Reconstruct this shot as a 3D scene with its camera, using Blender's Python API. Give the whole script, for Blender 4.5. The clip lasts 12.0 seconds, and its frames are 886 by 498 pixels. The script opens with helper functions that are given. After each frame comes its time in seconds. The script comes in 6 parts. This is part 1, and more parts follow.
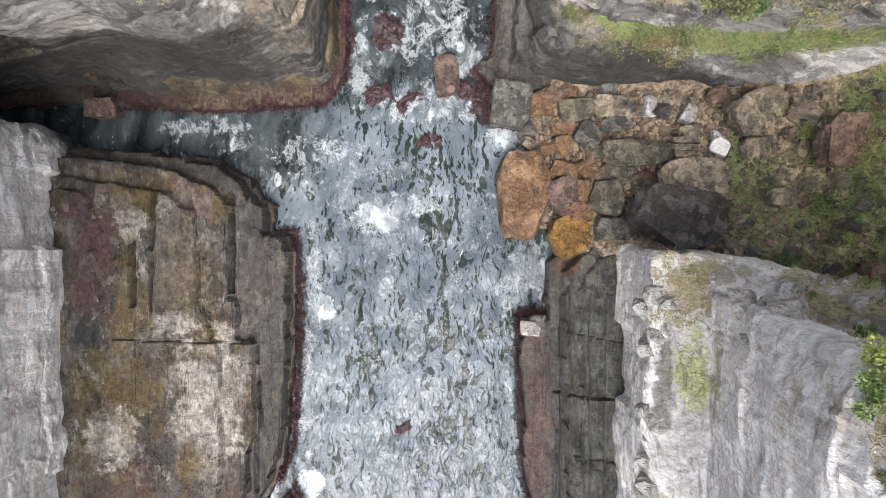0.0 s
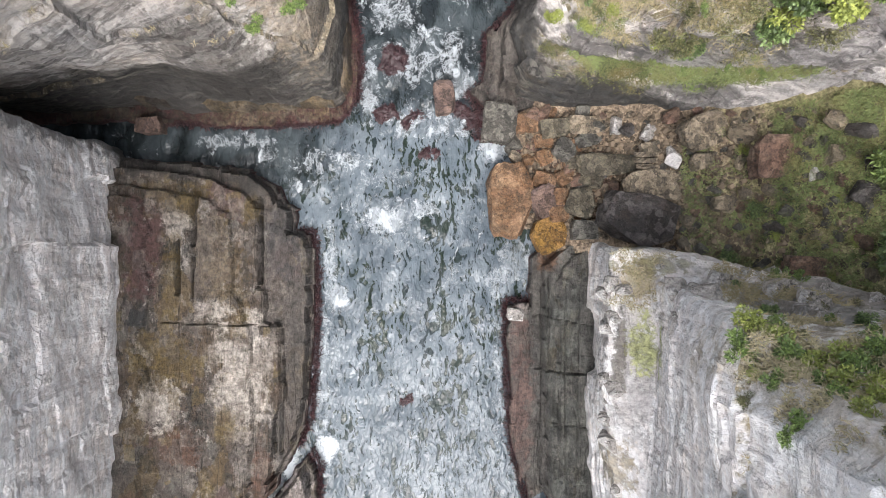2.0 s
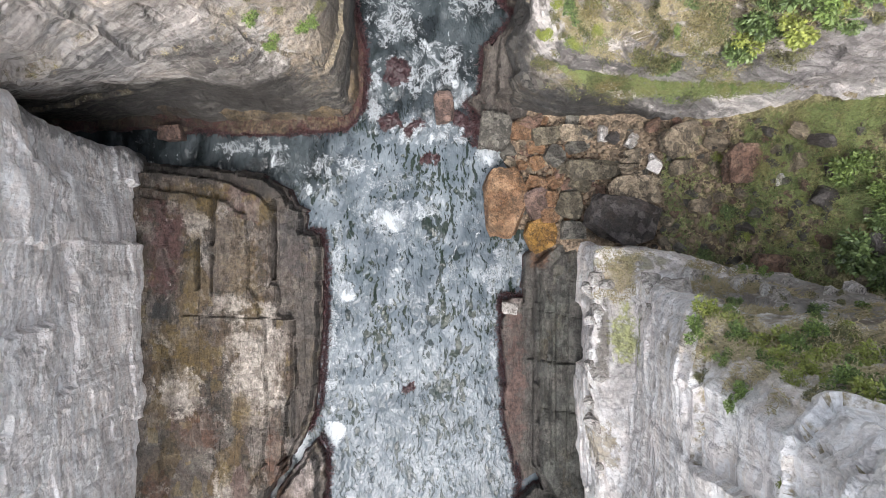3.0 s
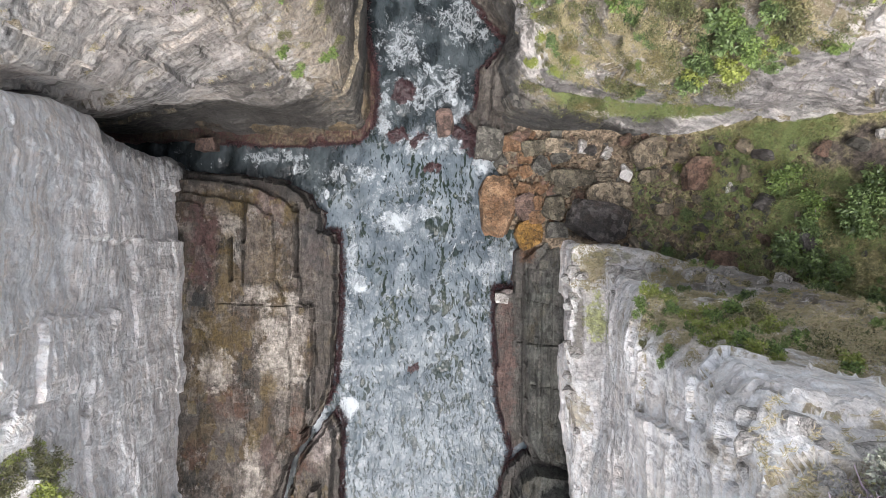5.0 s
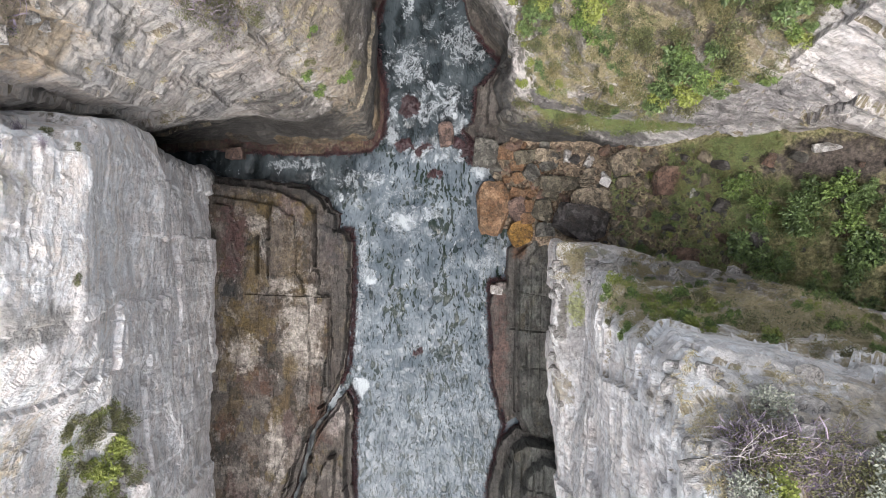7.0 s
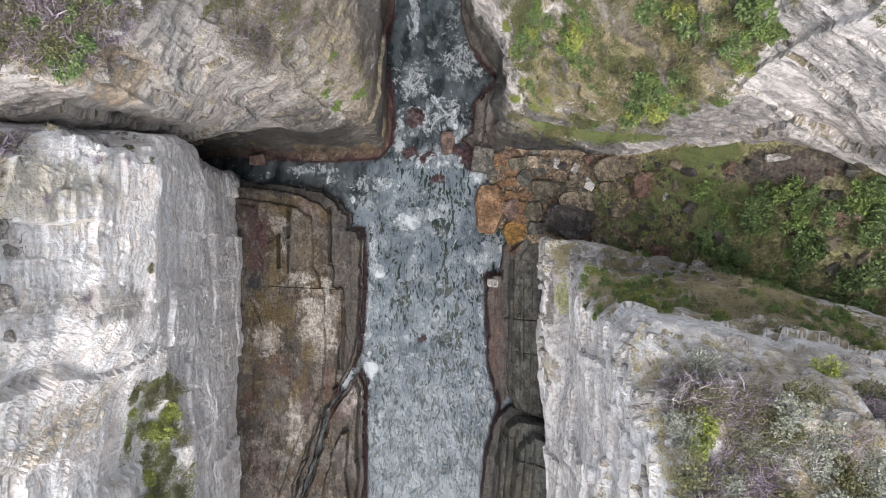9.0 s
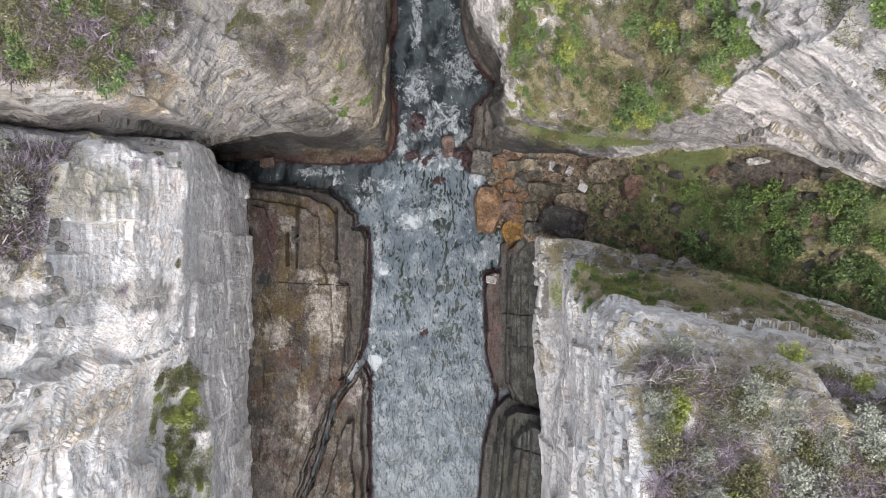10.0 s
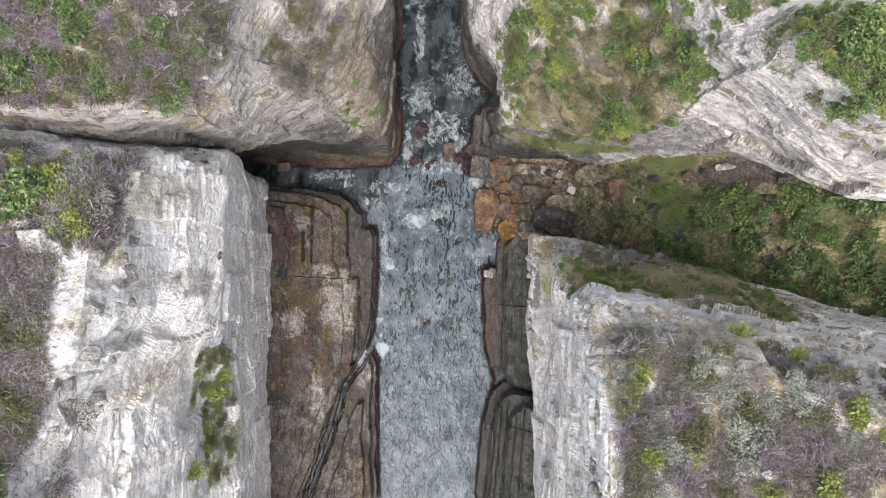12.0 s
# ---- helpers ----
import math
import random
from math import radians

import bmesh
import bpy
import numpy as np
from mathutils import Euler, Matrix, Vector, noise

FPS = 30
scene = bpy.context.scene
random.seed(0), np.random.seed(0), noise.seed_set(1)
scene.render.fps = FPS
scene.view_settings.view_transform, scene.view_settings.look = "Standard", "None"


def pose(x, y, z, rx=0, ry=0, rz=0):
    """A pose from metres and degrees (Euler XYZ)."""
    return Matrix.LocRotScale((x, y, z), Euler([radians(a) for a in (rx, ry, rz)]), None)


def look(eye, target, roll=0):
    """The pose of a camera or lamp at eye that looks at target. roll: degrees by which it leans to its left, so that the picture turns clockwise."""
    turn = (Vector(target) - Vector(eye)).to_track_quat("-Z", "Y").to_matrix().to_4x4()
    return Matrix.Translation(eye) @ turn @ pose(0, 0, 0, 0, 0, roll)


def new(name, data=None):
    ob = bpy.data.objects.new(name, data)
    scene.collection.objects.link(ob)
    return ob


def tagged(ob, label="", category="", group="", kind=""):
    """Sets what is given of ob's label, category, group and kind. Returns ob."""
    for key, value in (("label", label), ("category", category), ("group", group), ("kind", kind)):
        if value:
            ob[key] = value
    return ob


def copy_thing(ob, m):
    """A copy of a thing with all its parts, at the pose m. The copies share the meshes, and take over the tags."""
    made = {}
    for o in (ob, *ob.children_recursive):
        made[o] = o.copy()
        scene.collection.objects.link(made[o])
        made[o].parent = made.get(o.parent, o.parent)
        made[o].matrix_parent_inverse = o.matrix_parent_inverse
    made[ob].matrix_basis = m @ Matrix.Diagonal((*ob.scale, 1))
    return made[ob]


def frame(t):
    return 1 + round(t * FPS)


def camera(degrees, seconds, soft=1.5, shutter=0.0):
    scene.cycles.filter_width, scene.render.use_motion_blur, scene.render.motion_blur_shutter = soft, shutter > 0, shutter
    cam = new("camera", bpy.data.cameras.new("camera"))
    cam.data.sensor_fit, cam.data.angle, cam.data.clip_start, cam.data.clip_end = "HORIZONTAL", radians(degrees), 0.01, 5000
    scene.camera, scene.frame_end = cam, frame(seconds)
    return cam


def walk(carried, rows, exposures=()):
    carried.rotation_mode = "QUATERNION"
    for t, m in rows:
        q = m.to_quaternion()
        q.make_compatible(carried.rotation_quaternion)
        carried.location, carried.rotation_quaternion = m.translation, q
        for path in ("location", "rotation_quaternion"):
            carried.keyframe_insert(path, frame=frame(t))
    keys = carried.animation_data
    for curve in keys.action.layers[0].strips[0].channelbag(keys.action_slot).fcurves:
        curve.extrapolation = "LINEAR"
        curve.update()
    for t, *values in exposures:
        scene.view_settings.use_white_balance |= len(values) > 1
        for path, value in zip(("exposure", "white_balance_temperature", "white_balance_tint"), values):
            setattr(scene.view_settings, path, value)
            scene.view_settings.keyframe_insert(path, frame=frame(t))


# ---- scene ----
cam = camera(74.0, 12.0, soft=0.9)
# seconds, place in metres, turn in degrees (0, 0, 0 looks straight down, north at the top)
PATH = [
    (0.0, 0.000, 0.000, 44.000, 0.102, 0.003, 0.000),
    (0.5, 0.057, -0.052, 45.558, 0.097, -0.006, 0.026),
    (1.0, 0.100, -0.105, 47.325, 0.092, -0.015, 0.052),
    (1.5, 0.129, -0.160, 49.264, 0.087, -0.025, 0.078),
    (2.0, 0.146, -0.217, 51.206, 0.083, -0.034, 0.104),
    (2.5, 0.151, -0.277, 53.155, 0.079, -0.044, 0.131),
    (3.0, 0.145, -0.339, 55.125, 0.076, -0.054, 0.157),
    (5.0, 0.024, -0.619, 63.017, 0.068, -0.096, 0.258),
    (5.5, -0.026, -0.698, 65.001, 0.068, -0.107, 0.282),
    (6.0, -0.084, -0.781, 66.980, 0.069, -0.119, 0.305),
    (6.5, -0.148, -0.869, 68.971, 0.071, -0.130, 0.326),
    (7.0, -0.217, -0.961, 70.953, 0.073, -0.142, 0.346),
    (9.0, -0.532, -1.381, 78.892, 0.092, -0.193, 0.412),
    (9.5, -0.617, -1.501, 80.863, 0.099, -0.207, 0.424),
    (10.0, -0.703, -1.626, 82.843, 0.108, -0.221, 0.434),
    (10.5, -0.789, -1.758, 84.810, 0.117, -0.236, 0.442),
    (11.0, -0.875, -1.897, 86.773, 0.128, -0.251, 0.447),
    (11.5, -0.960, -2.042, 88.718, 0.140, -0.266, 0.450),
    (12.0, -1.043, -2.195, 90.646, 0.153, -0.282, 0.450),
]
walk(cam, [(t, pose(x, y, z, rx, ry, rz)) for t, x, y, z, rx, ry, rz in PATH],
     [(0.0, 2.22), (2.5, 2.17), (5.5, 1.93), (9.0, 1.62), (12.0, 1.58)])

# ---- light ----
SUN_UP, SUN_ROUND = 63.0, 181.0
world = bpy.data.worlds.new("overcast_sky")
scene.world = world
world.use_nodes = True
wt = world.node_tree
sky = wt.nodes.new("ShaderNodeTexSky")
sky.sky_type = "NISHITA"
sky.sun_disc = False
sky.sun_elevation, sky.sun_rotation = radians(SUN_UP), radians(SUN_ROUND)
sky.dust_density = 3.0
soften = wt.nodes.new("ShaderNodeHueSaturation")
soften.inputs["Saturation"].default_value = 0.42
wt.links.new(sky.outputs[0], soften.inputs["Color"])
back = wt.nodes["Background"]
back.inputs["Strength"].default_value = 0.115
wt.links.new(soften.outputs[0], back.inputs["Color"])
sun = new("sun", bpy.data.lights.new("sun", "SUN"))
sun.data.energy, sun.data.angle, sun.data.color = 1.0, radians(30), (1.0, 0.955, 0.945)
a, e = radians(SUN_ROUND), radians(SUN_UP)
sun.matrix_world = look((math.sin(a) * math.cos(e) * 100, math.cos(a) * math.cos(e) * 100, math.sin(e) * 100), (0, 0, 0))


# ---- material helpers ----
def put(nt, sock, v):
    if isinstance(v, bpy.types.NodeSocket):
        nt.links.new(v, sock)
    elif isinstance(v, (tuple, list)) and len(v) == 3 and sock.type == "RGBA":
        sock.default_value = (*v, 1.0)
    else:
        sock.default_value = v


def material(name):
    m = bpy.data.materials.new(name)
    m.use_nodes = True
    nt = m.node_tree
    return m, nt, nt.nodes["Principled BSDF"]


def coords(nt, scale=(1, 1, 1), turn=0.0):
    tc = nt.nodes.new("ShaderNodeTexCoord")
    mp = nt.nodes.new("ShaderNodeMapping")
    nt.links.new(tc.outputs["Object"], mp.inputs["Vector"])
    mp.inputs["Scale"].default_value = scale
    mp.inputs["Rotation"].default_value = (0, 0, radians(turn))
    return mp.outputs[0]


def noise_tex(nt, vec, scale, detail=6.0, rough=0.6, distort=0.0):
    n = nt.nodes.new("ShaderNodeTexNoise")
    put(nt, n.inputs["Vector"], vec)
    n.inputs["Scale"].default_value, n.inputs["Detail"].default_value = scale, detail
    n.inputs["Roughness"].default_value, n.inputs["Distortion"].default_value = rough, distort
    return n.outputs["Fac"]


def cells(nt, vec, scale, feature="DISTANCE_TO_EDGE"):
    n = nt.nodes.new("ShaderNodeTexVoronoi")
    n.feature = feature
    put(nt, n.inputs["Vector"], vec)
    n.inputs["Scale"].default_value = scale
    return n.outputs["Distance"] if feature != "F1" else n.outputs["Color"]


def ragged(nt, scale, wobble=0.5, size=1.2, turn=0.0):
    """Stretched coordinates, shaken so that cell edges come out broken."""
    n = nt.nodes.new("ShaderNodeTexNoise")
    put(nt, n.inputs["Vector"], coords(nt))
    n.inputs["Scale"].default_value, n.inputs["Detail"].default_value, n.inputs["Roughness"].default_value = size, 5.0, 0.6
    v = nt.nodes.new("ShaderNodeVectorMath")
    v.operation = "MULTIPLY_ADD"
    nt.links.new(n.outputs["Color"], v.inputs[0])
    v.inputs[1].default_value = (wobble, wobble, wobble)
    nt.links.new(coords(nt), v.inputs[2])
    mp = nt.nodes.new("ShaderNodeMapping")
    nt.links.new(v.outputs[0], mp.inputs["Vector"])
    mp.inputs["Scale"].default_value, mp.inputs["Rotation"].default_value = scale, (0, 0, radians(turn))
    return mp.outputs[0]


def blocks(nt, vec):
    """Square-cut cells: three random numbers for each."""
    n = nt.nodes.new("ShaderNodeTexVoronoi")
    n.feature, n.distance = "F1", "CHEBYCHEV"
    put(nt, n.inputs["Vector"], vec)
    n.inputs["Scale"].default_value = 1.0
    c = nt.nodes.new("ShaderNodeSeparateColor")
    nt.links.new(n.outputs["Color"], c.inputs[0])
    return c.outputs


def step(nt, v, lo, hi):
    n = nt.nodes.new("ShaderNodeMapRange")
    n.interpolation_type = "SMOOTHSTEP"
    put(nt, n.inputs["Value"], v)
    n.inputs["From Min"].default_value, n.inputs["From Max"].default_value = lo, hi
    return n.outputs[0]


def calc(nt, op, p, q=0.0):
    n = nt.nodes.new("ShaderNodeMath")
    n.operation = op
    put(nt, n.inputs[0], p)
    put(nt, n.inputs[1], q)
    return n.outputs[0]


def mix(nt, fac, p, q, blend="MIX"):
    n = nt.nodes.new("ShaderNodeMix")
    n.data_type, n.blend_type = "RGBA", blend
    put(nt, n.inputs["Factor"], fac)
    put(nt, n.inputs[6], p)
    put(nt, n.inputs[7], q)
    return n.outputs[2]


def bump(nt, b, height, strength, distance, below=None):
    n = nt.nodes.new("ShaderNodeBump")
    put(nt, n.inputs["Height"], height)
    n.inputs["Strength"].default_value, n.inputs["Distance"].default_value = strength, distance
    if below is not None:
        nt.links.new(below, n.inputs["Normal"])
    nt.links.new(n.outputs[0], b.inputs["Normal"])
    return n.outputs[0]


def height_of(nt):
    tc = nt.nodes.new("ShaderNodeTexCoord")
    s = nt.nodes.new("ShaderNodeSeparateXYZ")
    nt.links.new(tc.outputs["Object"], s.inputs[0])
    return s.outputs


def upness(nt):
    g = nt.nodes.new("ShaderNodeNewGeometry")
    s = nt.nodes.new("ShaderNodeSeparateXYZ")
    nt.links.new(g.outputs["Normal"], s.inputs[0])
    return s.outputs[2]


def spot(nt, x, y, rx, ry, ragged=0.5):
    """A ragged patch on the plan round (x, y): 1 inside, 0 outside."""
    s = height_of(nt)
    dx = calc(nt, "DIVIDE", calc(nt, "SUBTRACT", s[0], x), rx)
    dy = calc(nt, "DIVIDE", calc(nt, "SUBTRACT", s[1], y), ry)
    d = calc(nt, "ADD", calc(nt, "MULTIPLY", dx, dx), calc(nt, "MULTIPLY", dy, dy))
    n = noise_tex(nt, coords(nt), 0.95, 10.0, 0.74)
    d = calc(nt, "ADD", d, calc(nt, "MULTIPLY", calc(nt, "SUBTRACT", n, 0.5), ragged * 9))
    return calc(nt, "SUBTRACT", 1.0, step(nt, d, 0.3, 1.3))


def gritty(nt, col, scale=6.0, amount=0.5, stretch=(1, 1, 1)):
    """Grain of the surface itself: lighter and darker specks of two sizes."""
    small = noise_tex(nt, coords(nt, stretch), scale, 8.0, 0.78, 0.2)
    large = noise_tex(nt, coords(nt, stretch), scale * 0.27, 8.0, 0.7, 0.5)
    f = calc(nt, "ADD", calc(nt, "MULTIPLY", calc(nt, "SUBTRACT", small, 0.5), 4.5 * amount), calc(nt, "MULTIPLY", calc(nt, "SUBTRACT", large, 0.5), 3.0 * amount))
    f = calc(nt, "MAXIMUM", calc(nt, "ADD", 1.08, f), 0.2)
    c = nt.nodes.new("ShaderNodeCombineColor")
    for k in range(3):
        nt.links.new(f, c.inputs[k])
    n = mix(nt, 1.0, col, c.outputs[0], "MULTIPLY")
    return n, calc(nt, "ADD", small, large)


# ---- materials ----
def ridge(nt, fac, wide):
    """A thin line where a noise crosses its middle: 1 on the line."""
    return calc(nt, "SUBTRACT", 1.0, step(nt, calc(nt, "ABSOLUTE", calc(nt, "SUBTRACT", fac, 0.5)), 0.0, wide))


def cliff_rock(name, pale, mid, dark, soil, soil_level, wet_shade_top, cream=(0.66, 0.56, 0.42), cream_from=34.0, streaks=0.6, stains_and_shade=(), bedded=0.3, soil_from=5.0, grain_amount=0.42):
    m, nt, b = material(name)
    big = noise_tex(nt, coords(nt), 0.13, 5.0, 0.6, 0.6)
    mid_n = noise_tex(nt, coords(nt, (1, 1, 0.6)), 0.55, 8.0, 0.66, 0.8)
    beds = noise_tex(nt, coords(nt, (0.07, 0.07, 2.1)), 1.0, 7.0, 0.6, 0.5)
    streak = noise_tex(nt, coords(nt, (1.4, 1.4, 0.035)), 1.0, 7.0, 0.66, 0.25)
    thread = noise_tex(nt, coords(nt, (5.5, 5.5, 0.1)), 1.0, 5.0, 0.6, 0.2)
    fine = noise_tex(nt, coords(nt), 1.9, 8.0, 0.68, 0.3)
    grain = noise_tex(nt, coords(nt), 24.0, 4.0, 0.72)
    slab = cells(nt, coords(nt, (0.5, 0.5, 0.32), 12.0), 1.0, "F1")
    mottle = noise_tex(nt, coords(nt), 4.2, 6.0, 0.7)
    col = mix(nt, step(nt, mid_n, 0.4, 0.56), mid, pale)
    col = mix(nt, calc(nt, "MULTIPLY", step(nt, big, 0.45, 0.68), 0.6), col, mid)
    tone = nt.nodes.new("ShaderNodeSeparateColor")
    put(nt, tone.inputs[0], slab)
    col = mix(nt, calc(nt, "MULTIPLY", tone.outputs[0], 0.5), col, mid)
    col = mix(nt, calc(nt, "MULTIPLY", step(nt, tone.outputs[1], 0.75, 0.8), 0.4), col, dark)
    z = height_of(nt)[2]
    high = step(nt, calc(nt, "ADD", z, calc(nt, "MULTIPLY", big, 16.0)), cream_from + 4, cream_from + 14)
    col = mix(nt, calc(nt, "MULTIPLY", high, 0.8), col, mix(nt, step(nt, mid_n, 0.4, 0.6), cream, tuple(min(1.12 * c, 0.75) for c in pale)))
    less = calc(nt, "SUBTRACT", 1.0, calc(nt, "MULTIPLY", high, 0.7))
    col = mix(nt, calc(nt, "MULTIPLY", calc(nt, "MULTIPLY", step(nt, streak, 0.5, 0.68), streaks), less), col, dark)
    col = mix(nt, calc(nt, "MULTIPLY", calc(nt, "MULTIPLY", step(nt, thread, 0.54, 0.7), 0.3 * streaks), less), col, tuple(0.8 * c for c in dark))
    col = mix(nt, calc(nt, "MULTIPLY", step(nt, beds, 0.56, 0.7), bedded), col, dark)
    iron = noise_tex(nt, coords(nt, (0.7, 0.7, 0.1)), 0.7, 6.0, 0.72, 0.5)
    col = mix(nt, calc(nt, "MULTIPLY", step(nt, iron, 0.58, 0.74), 0.45), col, (0.4, 0.26, 0.14))
    col = mix(nt, calc(nt, "MULTIPLY", step(nt, fine, 0.56, 0.66), 0.32), col, tuple(0.8 * c for c in dark))
    col = mix(nt, calc(nt, "MULTIPLY", calc(nt, "SUBTRACT", 1.0, step(nt, fine, 0.34, 0.44)), 0.5), col, tuple(min(1.25 * c, 0.8) for c in pale))
    col = mix(nt, calc(nt, "MULTIPLY", step(nt, mottle, 0.5, 0.6), 0.16), col, dark)
    col = mix(nt, calc(nt, "MULTIPLY", step(nt, mottle, 0.6, 0.66), 0.3), col, tuple(0.4 * c for c in dark))
    speck = noise_tex(nt, coords(nt), 6.5, 9.0, 0.78, 0.2)
    col = mix(nt, calc(nt, "MULTIPLY", step(nt, speck, 0.55, 0.64), 0.25), col, tuple(0.55 * c for c in dark))
    col = mix(nt, calc(nt, "MULTIPLY", calc(nt, "SUBTRACT", 1.0, step(nt, speck, 0.38, 0.46)), 0.35), col, tuple(min(1.25 * c, 0.82) for c in pale))
    # ragged joints, only where the face is broken
    broken = step(nt, noise_tex(nt, coords(nt), 0.28, 5.0, 0.65), 0.46, 0.6)
    crack = calc(nt, "MAXIMUM", ridge(nt, noise_tex(nt, coords(nt, (1, 1, 0.35)), 0.5, 9.0, 0.58, 0.0), 0.006), ridge(nt, noise_tex(nt, coords(nt, (0.12, 0.12, 1.2)), 0.8, 9.0, 0.58, 0.0), 0.01))
    crack = calc(nt, "MULTIPLY", crack, broken)
    col = mix(nt, calc(nt, "MULTIPLY", crack, 0.25), col, tuple(0.35 * c for c in dark))
    # thin beds and tints of cream, rose and blue-grey
    bands = noise_tex(nt, coords(nt, (0.05, 0.05, 0.62)), 1.0, 8.0, 0.68, 0.15)
    col = mix(nt, calc(nt, "MULTIPLY", step(nt, bands, 0.52, 0.58), 0.6), col, mix(nt, 0.5, mid, dark))
    col = mix(nt, calc(nt, "MULTIPLY", calc(nt, "SUBTRACT", 1.0, step(nt, bands, 0.4, 0.46)), 0.5), col, tuple(min(1.12 * c, 0.82) for c in pale))
    col = mix(nt, calc(nt, "MULTIPLY", ridge(nt, bands, 0.012), 0.4), col, mix(nt, 0.5, dark, (0.34, 0.24, 0.16)))
    thin = noise_tex(nt, coords(nt, (0.1, 0.1, 4.0)), 1.0, 8.0, 0.7, 0.1)
    col = mix(nt, calc(nt, "MULTIPLY", step(nt, thin, 0.52, 0.66), 0.3), col, tuple(0.85 * c for c in dark))
    col = mix(nt, calc(nt, "MULTIPLY", calc(nt, "SUBTRACT", 1.0, step(nt, thin, 0.34, 0.46)), 0.35), col, tuple(min(1.15 * c, 0.8) for c in pale))
    large, middle, small = blocks(nt, ragged(nt, (0.2, 0.2, 0.62), 1.6)), blocks(nt, ragged(nt, (0.5, 0.5, 1.7), 0.8)), blocks(nt, ragged(nt, (1.5, 1.5, 3.6), 0.35, 2.5))
    split = step(nt, noise_tex(nt, coords(nt), 0.2, 4.0, 0.6), 0.42, 0.58)
    col = mix(nt, calc(nt, "MULTIPLY", step(nt, large[0], 0.55, 0.57), 0.45), col, mid)
    col = mix(nt, calc(nt, "MULTIPLY", step(nt, large[1], 0.8, 0.82), 0.4), col, mix(nt, 0.45, cream, dark))
    col = mix(nt, calc(nt, "MULTIPLY", step(nt, middle[0], 0.72, 0.74), calc(nt, "ADD", 0.2, calc(nt, "MULTIPLY", split, 0.42))), col, dark)
    col = mix(nt, calc(nt, "MULTIPLY", step(nt, middle[1], 0.66, 0.68), 0.5), col, tuple(min(1.2 * c, 0.85) for c in pale))
    col = mix(nt, calc(nt, "MULTIPLY", step(nt, small[0], 0.8, 0.83), calc(nt, "ADD", 0.14, calc(nt, "MULTIPLY", split, 0.34))), col, tuple(0.5 * c for c in dark))
    col = mix(nt, calc(nt, "MULTIPLY", step(nt, small[1], 0.72, 0.75), 0.5), col, tuple(min(1.25 * c, 0.85) for c in pale))
    tint = noise_tex(nt, coords(nt, (1, 1, 0.5)), 0.24, 6.0, 0.65, 0.4)
    col = mix(nt, calc(nt, "MULTIPLY", step(nt, tint, 0.5, 0.66), 0.35), col, mix(nt, 0.5, pale, (0.62, 0.48, 0.4)))
    col = mix(nt, calc(nt, "MULTIPLY", calc(nt, "SUBTRACT", 1.0, step(nt, tint, 0.34, 0.48)), 0.35), col, mix(nt, 0.5, mid, (0.36, 0.37, 0.4)))
    # splash zone: algae and seepage at the foot, plus undercut shade put into the colour
    wet = step(nt, calc(nt, "ADD", z, calc(nt, "MULTIPLY", calc(nt, "SUBTRACT", mid_n, 0.5), 5.0)), wet_shade_top - 1.0, wet_shade_top + 0.8)
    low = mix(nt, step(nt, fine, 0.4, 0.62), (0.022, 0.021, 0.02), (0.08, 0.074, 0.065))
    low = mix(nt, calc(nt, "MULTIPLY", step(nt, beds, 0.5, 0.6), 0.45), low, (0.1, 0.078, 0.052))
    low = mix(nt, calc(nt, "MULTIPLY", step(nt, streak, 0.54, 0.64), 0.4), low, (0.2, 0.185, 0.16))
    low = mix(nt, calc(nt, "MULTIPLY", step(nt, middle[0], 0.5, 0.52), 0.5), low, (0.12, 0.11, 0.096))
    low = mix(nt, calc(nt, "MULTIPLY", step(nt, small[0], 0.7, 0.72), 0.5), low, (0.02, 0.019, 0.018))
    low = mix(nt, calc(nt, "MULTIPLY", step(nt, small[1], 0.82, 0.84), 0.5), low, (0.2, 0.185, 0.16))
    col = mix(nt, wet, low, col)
    # patches by plan and height: real stains, and shade put into the colour
    for px, py, rx, ry, z0, z1, patch_colour in stains_and_shade:
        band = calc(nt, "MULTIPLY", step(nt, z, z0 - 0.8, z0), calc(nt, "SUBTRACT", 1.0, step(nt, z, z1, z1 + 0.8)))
        col = mix(nt, calc(nt, "MULTIPLY", calc(nt, "MULTIPLY", spot(nt, px, py, rx, ry, 0.6 if min(rx, ry) > 1.1 else 0.9), band), 0.7 if min(rx, ry) > 1.1 else 0.65), col, mix(nt, step(nt, fine, 0.36, 0.62), patch_colour, tuple(0.45 * c for c in patch_colour)))
    # soil and turf on ledges
    flat = step(nt, calc(nt, "ADD", upness(nt), calc(nt, "MULTIPLY", calc(nt, "SUBTRACT", fine, 0.5), 0.6)), soil_level, soil_level + 0.14)
    turf = mix(nt, step(nt, noise_tex(nt, coords(nt), 1.4, 6.0, 0.7), 0.42, 0.6), (0.22, 0.18, 0.12), soil)
    turf = mix(nt, step(nt, noise_tex(nt, coords(nt), 6.0, 5.0, 0.7), 0.5, 0.7), turf, (0.46, 0.41, 0.32))
    above = calc(nt, "MULTIPLY", step(nt, z, soil_from, soil_from + 1.5), step(nt, noise_tex(nt, coords(nt), 0.33, 6.0, 0.62, 0.3), 0.4, 0.47))
    col = mix(nt, calc(nt, "MULTIPLY", flat, above), col, turf)
    col, grit = gritty(nt, col, 3.8, grain_amount, (1, 1, 0.7))
    put(nt, b.inputs["Base Color"], col)
    put(nt, b.inputs["Roughness"], calc(nt, "ADD", 0.62, calc(nt, "MULTIPLY", wet, 0.28)))
